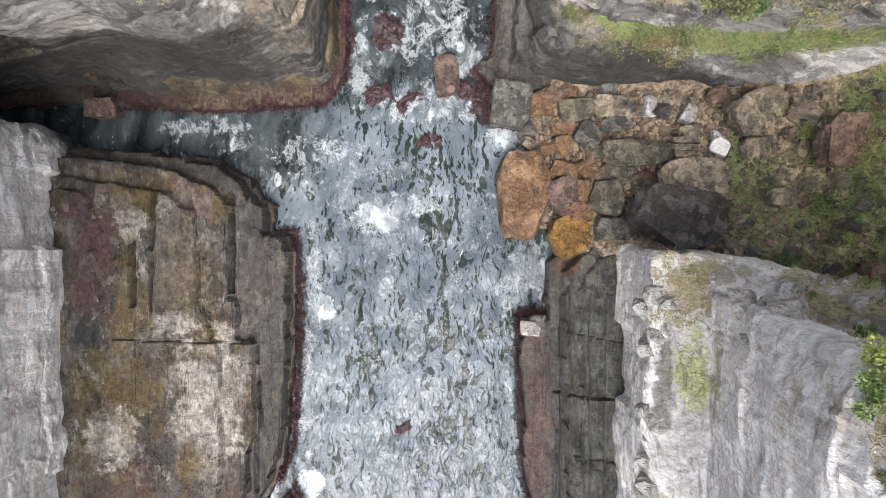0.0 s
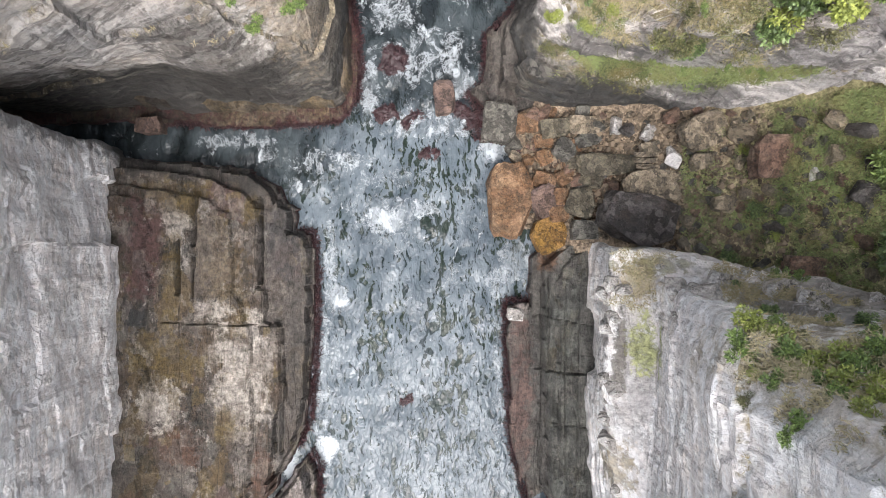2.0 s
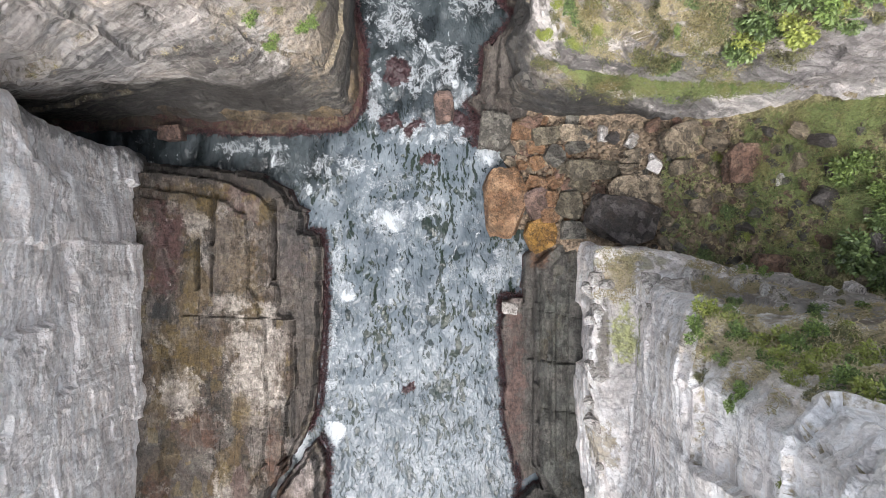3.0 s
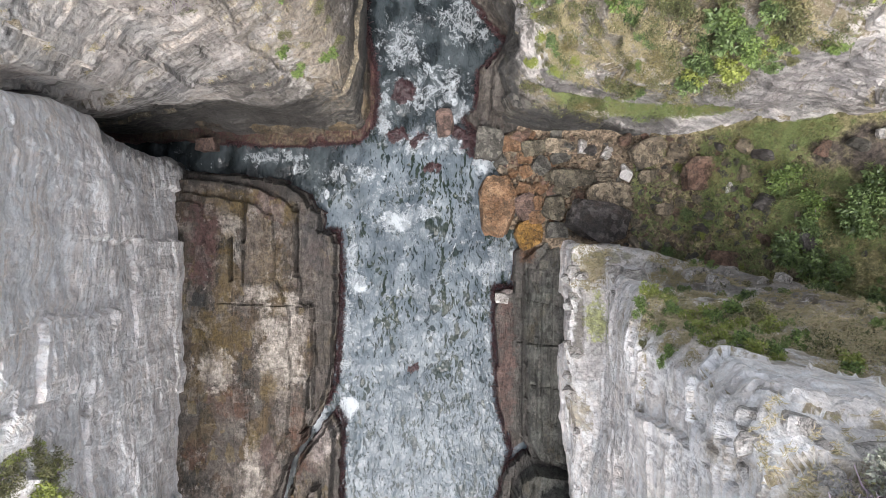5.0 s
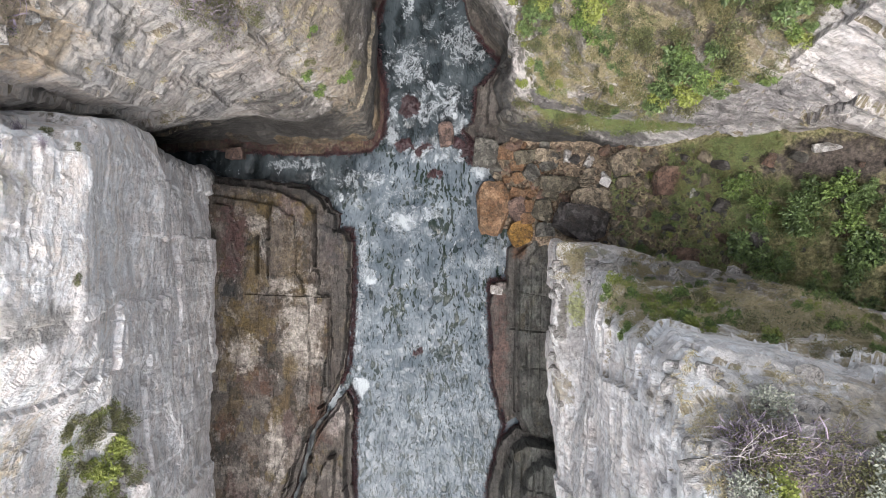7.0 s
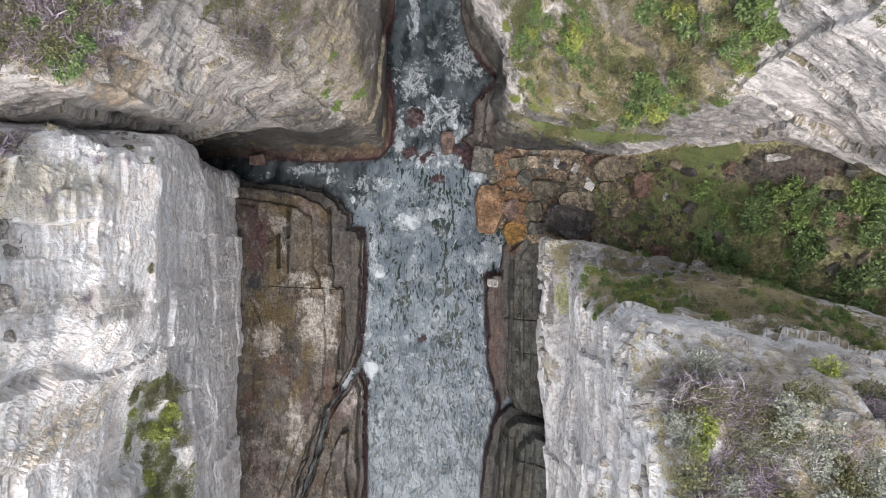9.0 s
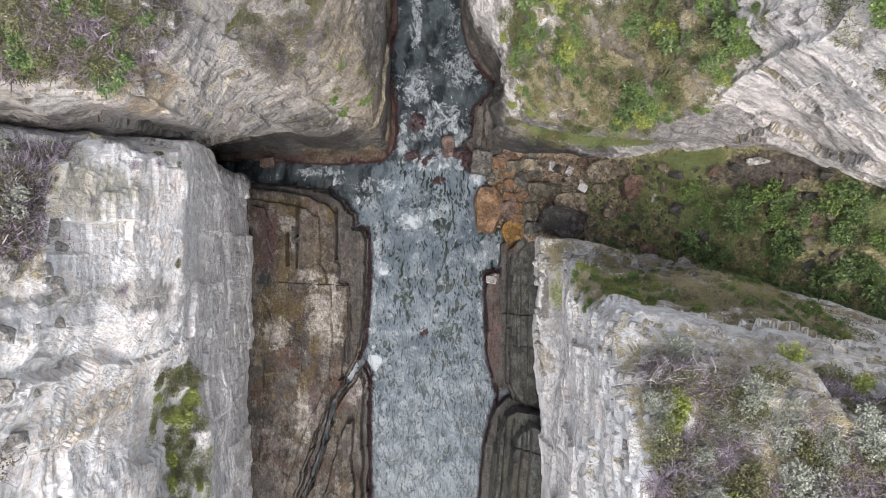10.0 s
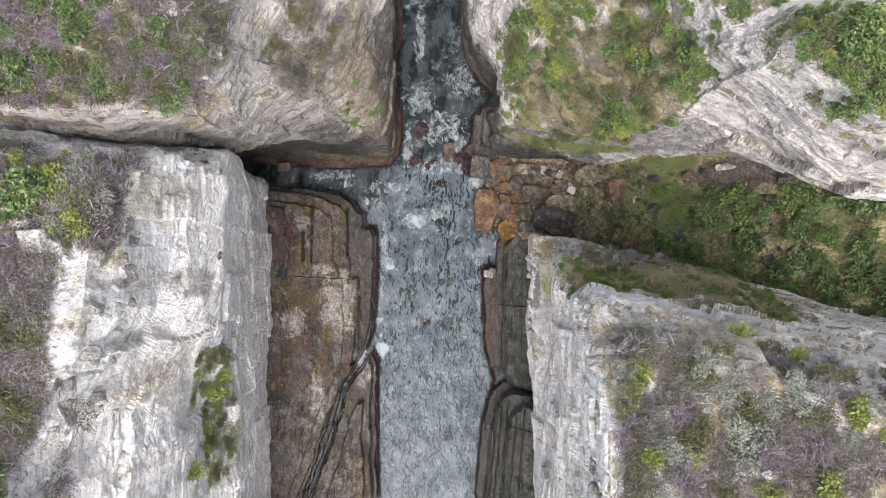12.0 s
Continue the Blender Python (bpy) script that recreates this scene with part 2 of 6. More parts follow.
    h = calc(nt, "ADD", calc(nt, "ADD", calc(nt, "MULTIPLY", beds, 2.0 * bedded), calc(nt, "MULTIPLY", streak, 0.8)), calc(nt, "ADD", calc(nt, "MULTIPLY", fine, 0.6), calc(nt, "MULTIPLY", mottle, 0.35)))
    plates = calc(nt, "ADD", calc(nt, "MULTIPLY", large[2], 0.9), calc(nt, "ADD", calc(nt, "MULTIPLY", middle[2], 0.6), calc(nt, "MULTIPLY", small[2], 0.25)))
    h = calc(nt, "ADD", h, calc(nt, "MULTIPLY", plates, calc(nt, "ADD", 0.3, calc(nt, "MULTIPLY", split, 0.6))))
    bump(nt, b, calc(nt, "ADD", calc(nt, "SUBTRACT", h, calc(nt, "MULTIPLY", crack, 0.4)), calc(nt, "MULTIPLY", grit, 0.4)), 1.0, 0.4)
    return m


def shelf_rock(name, tan, grey, dark, patch_amount, dark_edge=0.0, stains_and_shade=()):
    m, nt, b = material(name)
    big = noise_tex(nt, coords(nt, (1.4, 0.55, 1.0)), 0.3, 7.0, 0.68, 0.4)
    blot = noise_tex(nt, coords(nt, (1.0, 0.8, 1.0)), 0.5, 12.0, 0.72, 0.0)
    lines = noise_tex(nt, coords(nt, (2.4, 0.22, 3.0)), 1.0, 8.0, 0.72, 0.5)
    fine = noise_tex(nt, coords(nt), 2.6, 9.0, 0.72, 0.3)
    grain = noise_tex(nt, coords(nt), 9.0, 4.0, 0.7)
    col = mix(nt, step(nt, big, 0.38, 0.62), grey, tan)
    col = mix(nt, calc(nt, "MULTIPLY", step(nt, lines, 0.5, 0.62), 0.35), col, dark)
    col = mix(nt, calc(nt, "MULTIPLY", calc(nt, "SUBTRACT", 1.0, step(nt, lines, 0.34, 0.44)), 0.35 * patch_amount), col, (0.34, 0.29, 0.2))
    alg = noise_tex(nt, coords(nt, (1.5, 0.7, 1.0)), 0.42, 6.0, 0.62, 0.3)
    col = mix(nt, calc(nt, "MULTIPLY", step(nt, alg, 0.56, 0.63), 0.7 * patch_amount), col, (0.15, 0.115, 0.045))
    red = noise_tex(nt, coords(nt, (0.9, 0.5, 1.0)), 0.35, 9.0, 0.78, 0.2)
    col = mix(nt, calc(nt, "MULTIPLY", step(nt, red, 0.56, 0.66), 0.6 * patch_amount), col, (0.14, 0.08, 0.065))
    col = mix(nt, calc(nt, "MULTIPLY", step(nt, blot, 0.52, 0.57), 0.85 * patch_amount), col, mix(nt, fine, (0.2, 0.18, 0.16), (0.56, 0.53, 0.48)))
    col = mix(nt, calc(nt, "MULTIPLY", calc(nt, "SUBTRACT", 1.0, step(nt, blot, 0.37, 0.45)), 0.75), col, dark)
    col = mix(nt, calc(nt, "MULTIPLY", step(nt, fine, 0.52, 0.68), 0.65), col, dark)
    col = mix(nt, calc(nt, "MULTIPLY", step(nt, grain, 0.56, 0.7), 0.3), col, (0.3, 0.275, 0.24))
    crust = noise_tex(nt, coords(nt, (1.2, 0.5, 1.0)), 0.8, 11.0, 0.76, 0.2)
    pits = noise_tex(nt, coords(nt, (1.0, 0.8, 1.0)), 4.6, 6.0, 0.7)
    col = mix(nt, calc(nt, "MULTIPLY", step(nt, crust, 0.52, 0.56), 0.7), col, mix(nt, pits, tuple(0.5 * c for c in dark), grey))
    col = mix(nt, calc(nt, "MULTIPLY", calc(nt, "SUBTRACT", 1.0, step(nt, crust, 0.4, 0.44)), 0.15 + 0.5 * patch_amount), col, tuple(min(2.6 * c, 0.6) for c in grey))
    col = mix(nt, calc(nt, "MULTIPLY", step(nt, pits, 0.53, 0.6), 0.6), col, tuple(0.35 * c for c in dark))
    col = mix(nt, calc(nt, "MULTIPLY", calc(nt, "SUBTRACT", 1.0, step(nt, pits, 0.35, 0.42)), 0.12), col, tuple(min(2.4 * c, 0.6) for c in grey))
    large, middle, small = blocks(nt, ragged(nt, (0.4, 0.25, 0.2), 1.5, 0.9)), blocks(nt, ragged(nt, (1.1, 0.7, 0.4), 0.5)), blocks(nt, ragged(nt, (2.6, 1.7, 1.0), 0.3, 2.5))
    shabby = step(nt, noise_tex(nt, coords(nt), 0.16, 4.0, 0.6), 0.4, 0.56)
    col = mix(nt, calc(nt, "MULTIPLY", step(nt, large[0], 0.6, 0.62), 0.45), col, tan)
    col = mix(nt, calc(nt, "MULTIPLY", step(nt, large[1], 0.7, 0.72), 0.6), col, tuple(1.9 * c for c in grey))
    col = mix(nt, calc(nt, "MULTIPLY", step(nt, large[2], 0.76, 0.78), 0.6 * patch_amount), col, mix(nt, step(nt, large[0], 0.5, 0.52), (0.11, 0.065, 0.055), (0.12, 0.085, 0.035)))
    col = mix(nt, calc(nt, "MULTIPLY", calc(nt, "MULTIPLY", step(nt, middle[0], 0.72, 0.75), shabby), 0.15 + 0.35 * patch_amount), col, tuple(min(3.4 * c, 0.62) for c in grey))
    col = mix(nt, calc(nt, "MULTIPLY", step(nt, middle[1], 0.86, 0.88), 0.4), col, tuple(1.3 * c for c in dark))
    col = mix(nt, calc(nt, "MULTIPLY", step(nt, middle[2], 0.92, 0.94), 0.5 * patch_amount), col, (0.17, 0.13, 0.05))
    col = mix(nt, calc(nt, "MULTIPLY", calc(nt, "MULTIPLY", step(nt, small[0], 0.78, 0.8), shabby), 0.1 + 0.35 * patch_amount), col, tuple(min(3.8 * c, 0.66) for c in grey))
    col = mix(nt, calc(nt, "MULTIPLY", step(nt, small[1], 0.9, 0.92), 0.35), col, dark)
    crack = ridge(nt, noise_tex(nt, coords(nt, (1.6, 0.12, 1.0)), 0.35, 3.0, 0.5, 0.1), 0.005)
    col = mix(nt, calc(nt, "MULTIPLY", crack, 0.8), col, (0.035, 0.03, 0.026))
    s = height_of(nt)
    if dark_edge:
        col = mix(nt, calc(nt, "MULTIPLY", calc(nt, "SUBTRACT", 1.0, step(nt, s[2], dark_edge, dark_edge + 0.7)), 0.6), col, mix(nt, step(nt, fine, 0.42, 0.6), (0.13, 0.12, 0.11), (0.07, 0.062, 0.055)))
    # patches on the plan: real blotches, and recess shade painted as dark colour
    for px, py, rx, ry, patch_colour in stains_and_shade:
        patch = calc(nt, "MULTIPLY", spot(nt, px, py, rx, ry, 0.7), calc(nt, "SUBTRACT", 0.85, calc(nt, "MULTIPLY", step(nt, middle[0], 0.5, 0.52), 0.4)))
        col = mix(nt, patch, col, mix(nt, step(nt, fine, 0.35, 0.6), tuple(0.6 * c for c in patch_colour), tuple(1.15 * c for c in patch_colour)))
    # red weed on what the swell wets
    weed = calc(nt, "ADD", s[2], calc(nt, "MULTIPLY", calc(nt, "SUBTRACT", fine, 0.5), 1.8))
    col = mix(nt, calc(nt, "SUBTRACT", 1.0, step(nt, weed, 0.45, 0.8)), col, mix(nt, step(nt, grain, 0.4, 0.6), (0.03, 0.012, 0.014), (0.11, 0.047, 0.042)))
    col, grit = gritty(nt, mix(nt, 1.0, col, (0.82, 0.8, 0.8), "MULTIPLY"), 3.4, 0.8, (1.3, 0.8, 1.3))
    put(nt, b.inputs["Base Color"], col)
    put(nt, b.inputs["Roughness"], calc(nt, "ADD", 0.42, calc(nt, "MULTIPLY", fine, 0.4)))
    h = calc(nt, "ADD", calc(nt, "ADD", calc(nt, "MULTIPLY", lines, 0.4), calc(nt, "ADD", blot, fine)), calc(nt, "MULTIPLY", grain, 0.4))
    h = calc(nt, "ADD", h, calc(nt, "ADD", calc(nt, "MULTIPLY", large[2], 0.5), calc(nt, "ADD", calc(nt, "MULTIPLY", middle[2], 0.5), calc(nt, "MULTIPLY", small[2], 0.3))))
    bump(nt, b, calc(nt, "ADD", calc(nt, "SUBTRACT", h, calc(nt, "MULTIPLY", crack, 0.6)), calc(nt, "MULTIPLY", grit, 0.9)), 1.0, 0.28)
    return m


def loose_rock(name, first, second, third):
    m, nt, b = material(name)
    info = nt.nodes.new("ShaderNodeObjectInfo")
    fine = noise_tex(nt, coords(nt), 3.5, 8.0, 0.7, 0.4)
    band = noise_tex(nt, coords(nt, (0.5, 0.5, 2.2)), 1.1, 6.0, 0.62, 0.5)
    grain = noise_tex(nt, coords(nt), 20.0, 5.0, 0.75)
    col = mix(nt, info.outputs["Random"], first, second)
    col = mix(nt, step(nt, band, 0.42, 0.64), col, third)
    col = mix(nt, calc(nt, "MULTIPLY", step(nt, fine, 0.52, 0.7), 0.45), col, (0.035, 0.028, 0.022))
    col = mix(nt, calc(nt, "MULTIPLY", step(nt, grain, 0.56, 0.72), 0.4), col, (0.3, 0.25, 0.19))
    spots = noise_tex(nt, coords(nt), 3.8, 6.0, 0.72, 0.3)
    blot = noise_tex(nt, coords(nt), 1.3, 8.0, 0.75, 0.4)
    col = mix(nt, calc(nt, "MULTIPLY", step(nt, blot, 0.5, 0.58), 0.55), col, tuple(0.4 * c for c in first))
    col = mix(nt, calc(nt, "MULTIPLY", calc(nt, "SUBTRACT", 1.0, step(nt, spots, 0.36, 0.44)), 0.3), col, tuple(min(2.2 * c + 0.03, 0.8) for c in second))
    col = mix(nt, calc(nt, "MULTIPLY", step(nt, spots, 0.55, 0.62), 0.45), col, tuple(0.25 * c for c in first))
    worn = noise_tex(nt, coords(nt), 0.8, 9.0, 0.7, 0.5)
    col = mix(nt, calc(nt, "MULTIPLY", step(nt, worn, 0.52, 0.62), 0.35), col, tuple(min(1.9 * c + 0.03, 0.7) for c in third))
    vein = ridge(nt, noise_tex(nt, coords(nt), 0.7, 8.0, 0.55, 0.3), 0.012)
    col = mix(nt, calc(nt, "MULTIPLY", vein, 0.75), col, (0.015, 0.012, 0.01))
    chips = blocks(nt, ragged(nt, (1.4, 1.4, 1.4), 0.6, 1.6, 20.0))
    col = mix(nt, calc(nt, "MULTIPLY", step(nt, chips[0], 0.7, 0.73), 0.45), col, tuple(0.4 * c for c in third))
    col = mix(nt, calc(nt, "MULTIPLY", step(nt, chips[1], 0.7, 0.73), 0.45), col, tuple(min(1.8 * c + 0.02, 0.8) for c in second))
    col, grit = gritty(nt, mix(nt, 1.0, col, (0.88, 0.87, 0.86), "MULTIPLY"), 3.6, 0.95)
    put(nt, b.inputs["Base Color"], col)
    put(nt, b.inputs["Roughness"], calc(nt, "ADD", 0.5, calc(nt, "MULTIPLY", fine, 0.4)))
    bump(nt, b, calc(nt, "ADD", calc(nt, "ADD", calc(nt, "ADD", fine, spots), calc(nt, "MULTIPLY", grain, 0.4)), calc(nt, "ADD", calc(nt, "MULTIPLY", chips[2], 0.8), calc(nt, "MULTIPLY", grit, 0.6))), 1.0, 0.2)
    return m


def leafy(name, first, second, rough=0.6, dry=0.0):
    m, nt, b = material(name)
    g = nt.nodes.new("ShaderNodeNewGeometry")
    info = nt.nodes.new("ShaderNodeObjectInfo")
    col = mix(nt, g.outputs["Random Per Island"], first, second)
    col = mix(nt, calc(nt, "MULTIPLY", info.outputs["Random"], 0.5), col, tuple(0.55 * c for c in first))
    drift = noise_tex(nt, coords(nt), 0.45, 5.0, 0.65, 0.5)
    col = mix(nt, calc(nt, "MULTIPLY", step(nt, drift, 0.5, 0.62), dry), col, mix(nt, g.outputs["Random Per Island"], (0.3, 0.24, 0.11), (0.14, 0.12, 0.05)))
    col = mix(nt, calc(nt, "MULTIPLY", calc(nt, "SUBTRACT", 1.0, step(nt, drift, 0.36, 0.46)), 0.65 if dry else 0.0), col, tuple(0.4 * c for c in second))
    put(nt, b.inputs["Base Color"], col)
    b.inputs["Roughness"].default_value = rough
    return m


def water_surface():
    m, nt, b = material("turbulent_sea_water")
    s = height_of(nt)
    bent = ragged(nt, (1, 1, 1), 1.5, 0.42)

    def flow(sx, sy, turn=0.0):
        mp = nt.nodes.new("ShaderNodeMapping")
        nt.links.new(bent, mp.inputs["Vector"])
        mp.inputs["Scale"].default_value, mp.inputs["Rotation"].default_value = (sx, sy, 1), (0, 0, radians(turn))
        return mp.outputs[0]

    south = calc(nt, "SUBTRACT", 1.0, step(nt, s[1], -30.0, -4.0))
    broad = noise_tex(nt, flow(0.24, 0.14), 1.0, 3.0, 0.5)
    milky = mix(nt, step(nt, broad, 0.36, 0.62), (0.055, 0.071, 0.086), (0.095, 0.117, 0.136))
    milky = mix(nt, calc(nt, "MULTIPLY", south, 0.5), milky, (0.066, 0.088, 0.107))
    # lighter and darker sides of the swell, put into the water colour
    swell = noise_tex(nt, flow(0.55, 0.3, 20.0), 1.0, 2.0, 0.45)
    milky = mix(nt, calc(nt, "MULTIPLY", step(nt, swell, 0.42, 0.66), 0.55), milky, (0.155, 0.18, 0.197))
    milky = mix(nt, calc(nt, "MULTIPLY", calc(nt, "SUBTRACT", 1.0, step(nt, swell, 0.32, 0.5)), 0.5), milky, (0.055, 0.072, 0.08))
    # dark reflections on the wave slopes, painted as slanting flecks of several sizes
    gather = noise_tex(nt, flow(0.3, 0.22), 1.0, 3.0, 0.55)
    lean = calc(nt, "MULTIPLY", calc(nt, "SUBTRACT", gather, 0.5), 0.3)
    dark = 0.0
    for sx, sy, turn, cut, much in ((0.8, 0.45, 12.0, 0.665, 0.85), (1.6, 0.5, -24.0, 0.635, 1.0), (1.9, 0.62, 22.0, 0.645, 1.0), (3.8, 1.2, -12.0, 0.65, 1.0), (4.2, 1.4, 30.0, 0.655, 1.0)):
        f = calc(nt, "ADD", noise_tex(nt, flow(sx, sy, turn), 1.0, 2.0, 0.45, 0.35), lean)
        dark = calc(nt, "MAXIMUM", dark, calc(nt, "MULTIPLY", step(nt, f, cut, cut + 0.022), much))
    dark = calc(nt, "MULTIPLY", dark, calc(nt, "SUBTRACT", 1.0, calc(nt, "MULTIPLY", south, 0.35)))
    col = mix(nt, calc(nt, "MULTIPLY", dark, 0.95), milky, mix(nt, step(nt, gather, 0.4, 0.6), (0.006, 0.012, 0.013), (0.007, 0.014, 0.007)))
    # darker water up the channel, in the cleft and in the south-west crevice
    deep = noise_tex(nt, flow(0.5, 0.35), 1.0, 5.0, 0.65)
    north = step(nt, calc(nt, "ADD", s[1], calc(nt, "MULTIPLY", calc(nt, "SUBTRACT", deep, 0.5), 12.0)), 8.0, 15.0)
    cleft = calc(nt, "MULTIPLY", step(nt, calc(nt, "MULTIPLY", s[0], -1.0), 7.0, 13.0), step(nt, s[1], 3.0, 7.0))
    crevice = calc(nt, "MULTIPLY", step(nt, calc(nt, "MULTIPLY", s[0], -1.0), 12.6, 13.6), step(nt, calc(nt, "MULTIPLY", s[1], -1.0), 19.0, 21.5))
    dark_water = calc(nt, "MAXIMUM", calc(nt, "MAXIMUM", north, cleft), crevice)
    col = mix(nt, calc(nt, "MULTIPLY", dark_water, 0.95), col, mix(nt, step(nt, swell, 0.4, 0.62), (0.009, 0.012, 0.013), (0.04, 0.05, 0.054)))
    # foam: torn clumps, thick where the water breaks, thin lace elsewhere
    patches = 0.0
    for px, py, rx, ry, thick in ((-4.6, 2.4, 2.2, 1.2, 1.15), (-2.6, 3.4, 2.6, 1.0, 0.75), (-8.8, -4.4, 0.9, 1.3, 1.3), (6.6, -1.2, 1.6, 1.6, 1.1), (5.0, -3.0, 1.4, 1.6, 0.5), (-9.5, 7.4, 4.0, 1.2, 0.6), (-1.5, 10.6, 5.0, 1.2, 0.7), (-4.0, 6.0, 3.0, 1.2, 0.4), (2.6, 2.6, 2.0, 1.2, 0.35),
                                  (-10.2, -11.0, 0.6, 6.0, 0.8), (-9.9, -17.6, 1.0, 1.5, 1.9), (-12.7, -19.6, 0.9, 2.2, 1.9), (4.6, 8.4, 1.4, 0.9, 1.6), (-1.0, 16.5, 4.5, 3.0, 0.6), (2.6, 24.0, 3.5, 3.0, 0.5), (-9.6, -2.0, 0.7, 5.0, 0.6),
                                  (-6.2, 14.0, 0.9, 3.0, 0.9), (-4.5, 21.0, 2.5, 2.5, 0.65), (1.8, 14.4, 1.4, 1.6, 0.9), (-18.0, 9.2, 4.0, 0.8, 0.55), (-4.5, 31.0, 1.0, 5.0, 0.6), (4.9, -12.0, 0.5, 7.0, 0.45)):
        patches = calc(nt, "MAXIMUM", patches, calc(nt, "MULTIPLY", spot(nt, px, py, rx, ry, 0.55), thick))
    calm = step(nt, s[1], -34.0, 4.0)
    where = noise_tex(nt, coords(nt), 0.26, 6.0, 0.65, 0.8)
    much = calc(nt, "MAXIMUM", calc(nt, "MULTIPLY", calc(nt, "MULTIPLY", step(nt, where, 0.47, 0.64), 0.42), calm), patches)
    torn = noise_tex(nt, flow(0.8, 0.5), 1.0, 7.0, 0.62, 0.9)
    clump = step(nt, calc(nt, "ADD", torn, calc(nt, "MULTIPLY", much, 0.14)), 0.665, 0.73)
    lace = calc(nt, "MAXIMUM", ridge(nt, noise_tex(nt, flow(0.7, 0.5), 1.0, 5.0, 0.6, 0.6), 0.022), ridge(nt, noise_tex(nt, flow(1.7, 1.2, 40.0), 1.0, 5.0, 0.62, 0.6), 0.035))
    web = calc(nt, "SUBTRACT", 1.0, step(nt, cells(nt, flow(1.0, 0.75, 15.0), 1.0), 0.01, 0.085))
    web = calc(nt, "MAXIMUM", web, calc(nt, "SUBTRACT", 1.0, step(nt, cells(nt, flow(2.3, 1.7, 50.0), 1.0), 0.01, 0.11)))
    lace = calc(nt, "MAXIMUM", lace, calc(nt, "MULTIPLY", web, step(nt, much, 0.3, 0.6)))
    lace = calc(nt, "MULTIPLY", calc(nt, "MULTIPLY", lace, step(nt, much, 0.12, 0.5)), step(nt, torn, 0.42, 0.52))
    haze = calc(nt, "MULTIPLY", step(nt, calc(nt, "ADD", torn, calc(nt, "MULTIPLY", much, 0.3)), 0.55, 0.85), calc(nt, "MULTIPLY", step(nt, much, 0.2, 0.8), 0.4))
    foam = calc(nt, "MAXIMUM", calc(nt, "MAXIMUM", clump, haze), calc(nt, "MULTIPLY", lace, 0.8))
    col = mix(nt, calc(nt, "MULTIPLY", foam, 0.92), col, (0.37, 0.4, 0.42))
    put(nt, b.inputs["Base Color"], col)
    put(nt, b.inputs["Roughness"], calc(nt, "ADD", 0.1, calc(nt, "MULTIPLY", foam, 0.5)))
    b.inputs["IOR"].default_value = 1.33
    h = calc(nt, "ADD", calc(nt, "MULTIPLY", dark, -0.5), calc(nt, "ADD", calc(nt, "MULTIPLY", swell, 1.5), noise_tex(nt, flow(3.2, 1.5), 1.0, 3.0, 0.5)))
    bump(nt, b, calc(nt, "ADD", h, calc(nt, "MULTIPLY", foam, 0.5)), 0.6, 0.25)
    return m


def plain(name, colour, rough=0.8, vary=0.35, scale=5.0):
    m, nt, b = material(name)
    n = noise_tex(nt, coords(nt), scale, 7.0, 0.7)
    col, grit = gritty(nt, mix(nt, n, tuple(c * (1 - vary) for c in colour), tuple(min(c * (1 + vary), 0.95) for c in colour)), 7.0, 0.6)
    put(nt, b.inputs["Base Color"], col)
    b.inputs["Roughness"].default_value = rough
    bump(nt, b, n, 0.5, 0.05)
    return m


# third colour: dark foot rock, and the channel wall's shade put into the colour
LICHEN, STRAWY, SEEP_SHADE, BROWN = (0.42, 0.46, 0.07), (0.36, 0.28, 0.14), (0.05, 0.05, 0.05), (0.32, 0.26, 0.19)
# first patch paints the black shade of the cleft's cave mouth
M_WEST = cliff_rock("pale_grey_sandstone", (0.88, 0.835, 0.805), (0.82, 0.775, 0.75), (0.56, 0.52, 0.5), (0.1, 0.085, 0.06), 0.93, 3.0, cream=(0.86, 0.755, 0.665), bedded=0.12, streaks=0.3, grain_amount=0.2, cream_from=25.0,
                    stains_and_shade=[(-25.0, 8.6, 6.0, 1.6, 0, 20, (0.05, 0.047, 0.044)), (-23.0, -14.0, 3.0, 3.0, 36, 50, (0.72, 0.58, 0.38)), (-23.0, 2.0, 1.5, 2.0, 40, 50, (0.62, 0.56, 0.42)), (-22.5, -5.0, 1.2, 1.4, 37, 47, (0.4, 0.37, 0.33))])
# dark patches paint the shade in the undercut, the arch and the channel wall
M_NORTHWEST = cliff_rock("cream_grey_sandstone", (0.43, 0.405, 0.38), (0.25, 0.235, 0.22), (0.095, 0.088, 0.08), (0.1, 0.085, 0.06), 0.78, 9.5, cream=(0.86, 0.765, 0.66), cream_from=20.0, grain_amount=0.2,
                         stains_and_shade=[(-20.0, 12.2, 10.0, 2.0, 0, 7, (0.075, 0.07, 0.066)), (-15.5, 13.2, 4.0, 2.2, 3, 14.5, (0.035, 0.03, 0.026)), (-10.5, 19.5, 3.2, 6.0, 5, 30, BROWN), (-8.2, 26.0, 1.6, 12.0, 0, 22, SEEP_SHADE), (-13.5, 15.0, 2.0, 1.5, 14, 27, (0.4, 0.35, 0.28)), (-22.0, 10.0, 3.0, 1.8, 38, 46, (0.6, 0.46, 0.3))])
